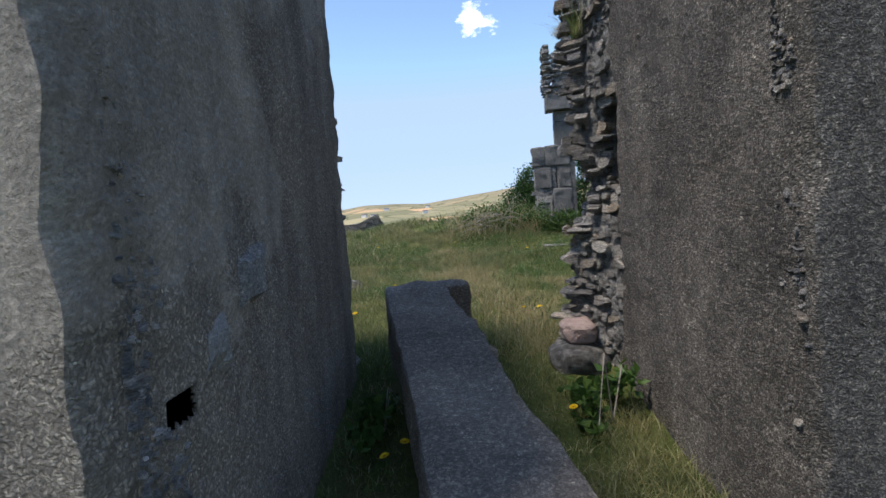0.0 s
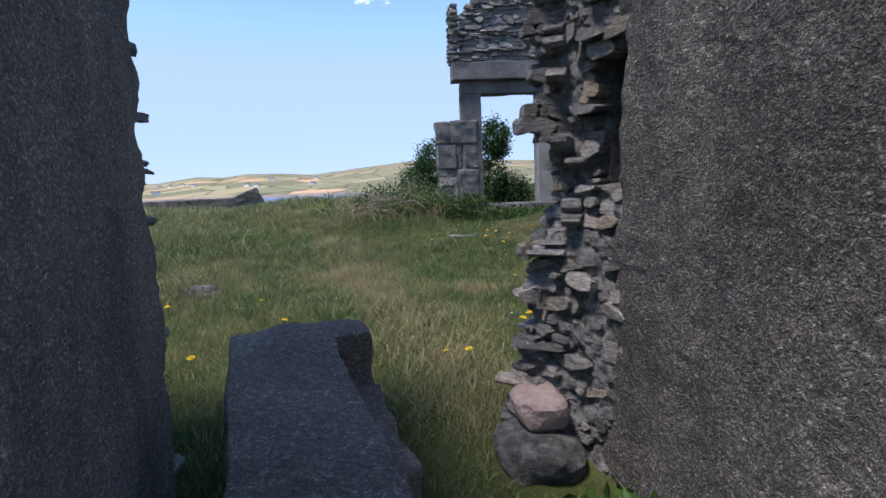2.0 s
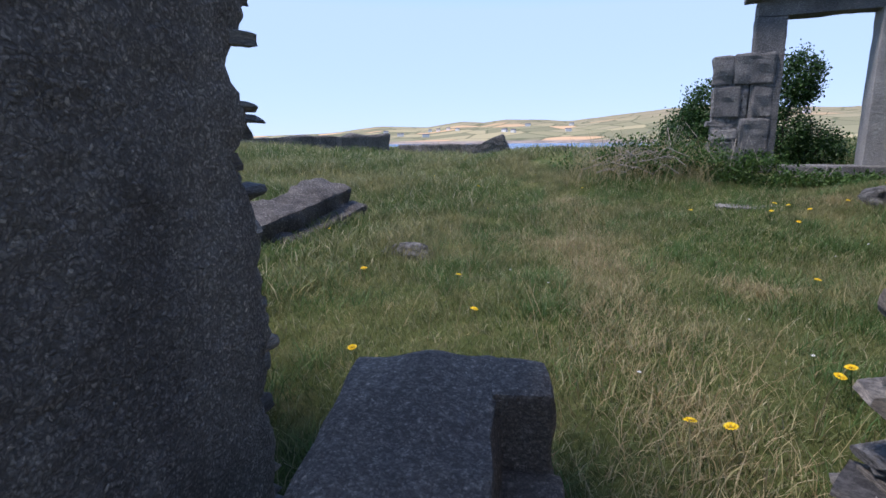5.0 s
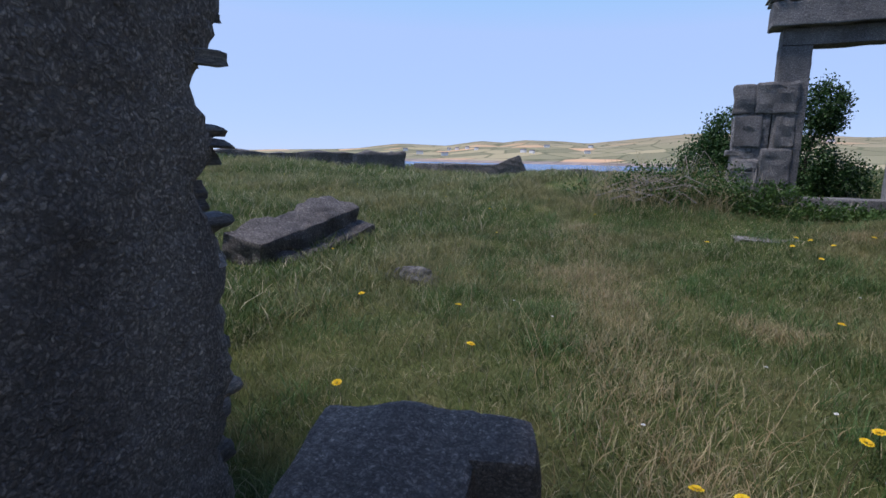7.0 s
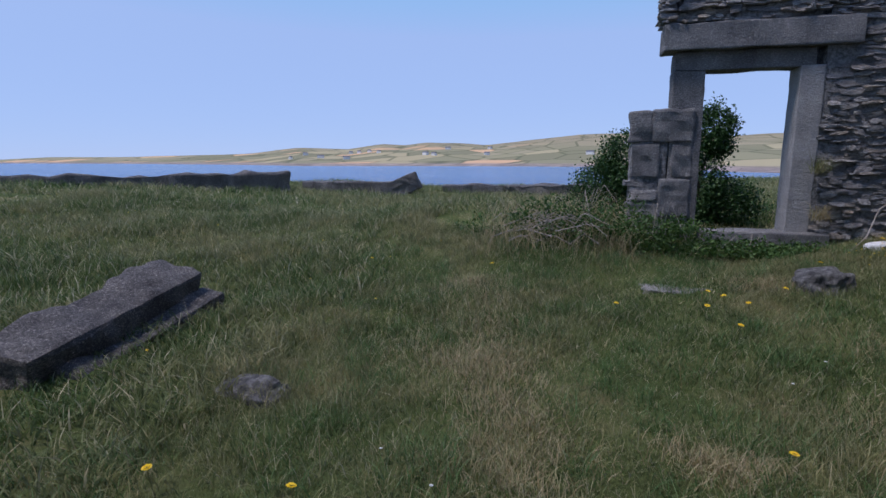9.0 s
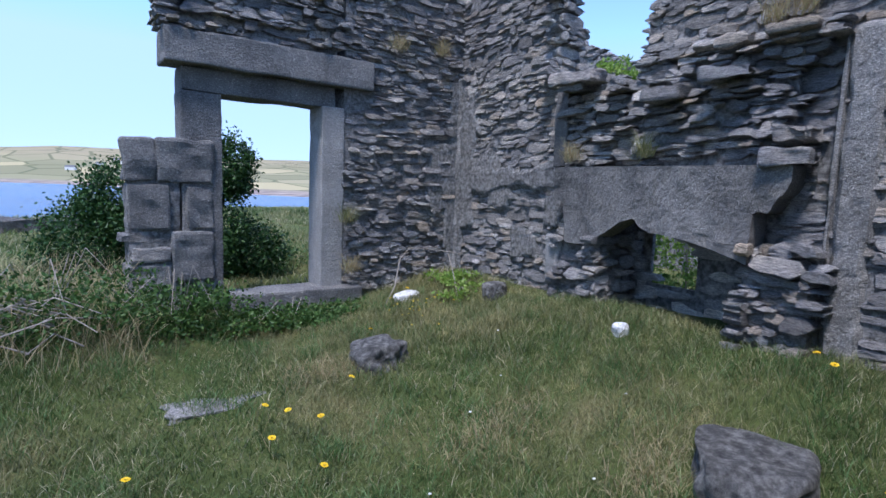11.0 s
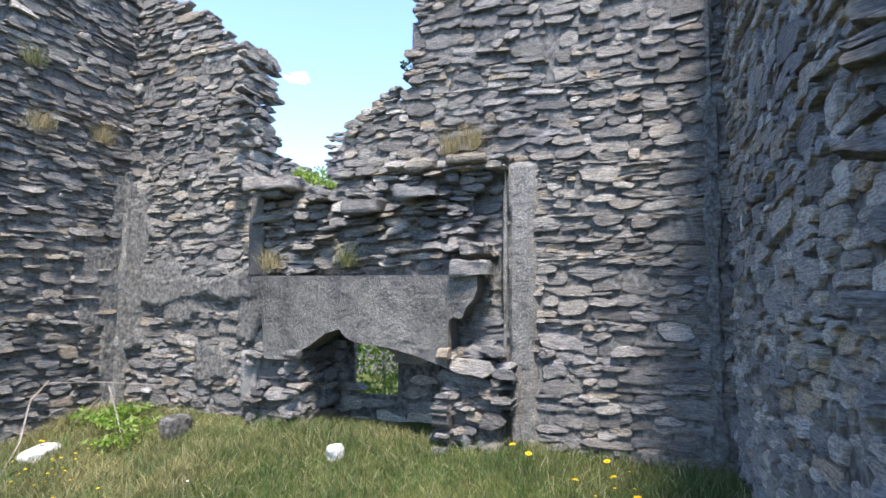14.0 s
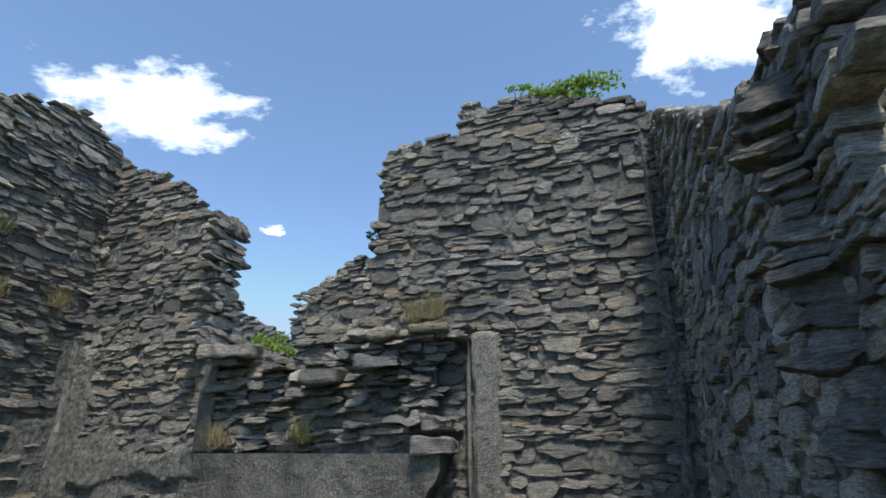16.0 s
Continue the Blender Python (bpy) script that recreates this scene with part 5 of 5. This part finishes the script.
bramble(3.9, -2.5, (0.5, 0.6, 0.9), 1400, 0.06, 29, "sunlit green weeds behind the broken fireplace", 3, IVY)


def wall_plant(name, x, y, z, spread, n, size, mat, seed, label):
    ob = new(name)
    ob.location = (x, y, z)
    part("stem", tube([(0.05, 0, -0.06), (0, 0, 0.02), (-0.03, 0.02, 0.1)], 0.006, 0.003, 5), TWIG, ob)
    leaves("leaves", (0, 0, 0.06), spread, n, size, mat, ob, seed, hollow=0.1)
    return tagged(ob, label, "wall plant")


wall_plant("wall_fern", 3.0, -2.2, 2.78, (0.15, 0.24, 0.14), 520, 0.04, IVY, 31, "bright green fern clump in the gap of the wall")
wall_plant("wall_weed", 2.92, -4.95, 4.9, (0.2, 0.48, 0.07), 1400, 0.045, IVY, 32, "green weeds growing along the wall top")
wall_plant("wall_weed", 2.86, -4.5, 4.98, (0.1, 0.2, 0.06), 150, 0.035, IVY, 33, "green weeds growing along the wall top")
wall_plant("wall_weed", 2.9, -3.2, 3.72, (0.08, 0.12, 0.06), 70, 0.04, BUSHLEAF, 34, "dark little plant on the broken wall")


def tuft(x, y, z, out, n, seed, label, mat=STRAW, tall=0.2):
    r = np.random.default_rng(seed)
    xs, ys = x + r.normal(0, 0.05, n) * (1 if out[0] == 0 else 0.3), y + r.normal(0, 0.05, n) * (1 if out[1] == 0 else 0.3)
    ob = blades("grass_tuft", xs, ys, r.uniform(tall * 0.4, tall, n), np.full(n, 0.0022), mat, label, seed, z + r.normal(0, 0.02, n))
    return ob


for i, (x, y, z, o) in enumerate(((1.75, -0.1, 3.75, (0, -1)), (1.85, -0.1, 3.2, (0, -1)), (2.45, -0.1, 3.25, (0, -1)), (1.25, -0.12, 1.3, (0, -1)), (1.3, -0.12, 0.75, (0, -1)), (2.6, -2.0, 2.0, (-1, 0)), (2.58, -2.75, 2.02, (-1, 0)),
                                  (2.72, -3.6, 2.92, (-1, 0)), (2.72, -3.8, 2.95, (-1, 0)), (0.2, -0.1, 4.3, (0, -1)), (-0.2, -0.05, 4.1, (0, -1)), (-0.75, -7.3, 2.2, (-1, 0)), (-0.8, -7.3, 1.9, (-1, 0)), (0.9, -0.12, 3.6, (0, -1)))):
    tuft(x, y, z, o, 130, 300 + i, "dry grass tuft hanging from the wall", STRAW if i % 3 else GRASS, 0.24)

# ---- dead stems ----
def dead_stem(pts, r0, label):
    ob = part("dead_stem", tube(pts, r0, r0 * 0.5, 6), TWIG)
    return tagged(ob, label, "dead stem")


dead_stem([(1.35, -0.75, 0.45), (1.6, -0.55, 0.62), (1.75, -0.4, 0.9), (1.95, -0.3, 1.02)], 0.009, "bleached dead bramble stem arching by the wall")
dead_stem([(1.95, -0.3, 1.0), (2.25, -0.5, 0.98), (2.5, -1.0, 0.95)], 0.006, "bleached dead bramble stem lying across the weeds")
dead_stem([(2.15, -0.75, 0.98), (2.16, -0.85, 0.75), (2.12, -1.0, 0.5)], 0.007, "bleached dead stem hanging to the grass")
r6 = random.Random(3)
pile = new("twig_pile")
pile.location = (-1.75, -0.75, land_at(-1.75, -0.75))
tagged(pile, "heap of dead bleached twigs in the brambles", "twig pile")
for _ in range(34):
    a, l = r6.uniform(-0.6, 0.6) + (3.14 if r6.random() < 0.5 else 0), r6.uniform(0.3, 0.75)
    cx, cy, cz = r6.gauss(0, 0.22), r6.gauss(0, 0.15), r6.uniform(0.05, 0.32)
    part("twig", tube([(cx - math.cos(a) * l / 2, cy - math.sin(a) * l / 2, cz - 0.05), (cx, cy, cz + r6.uniform(0, 0.08)), (cx + math.cos(a) * l / 2, cy + math.sin(a) * l / 2, cz - 0.06)], 0.007, 0.003, 5), TWIG, pile)
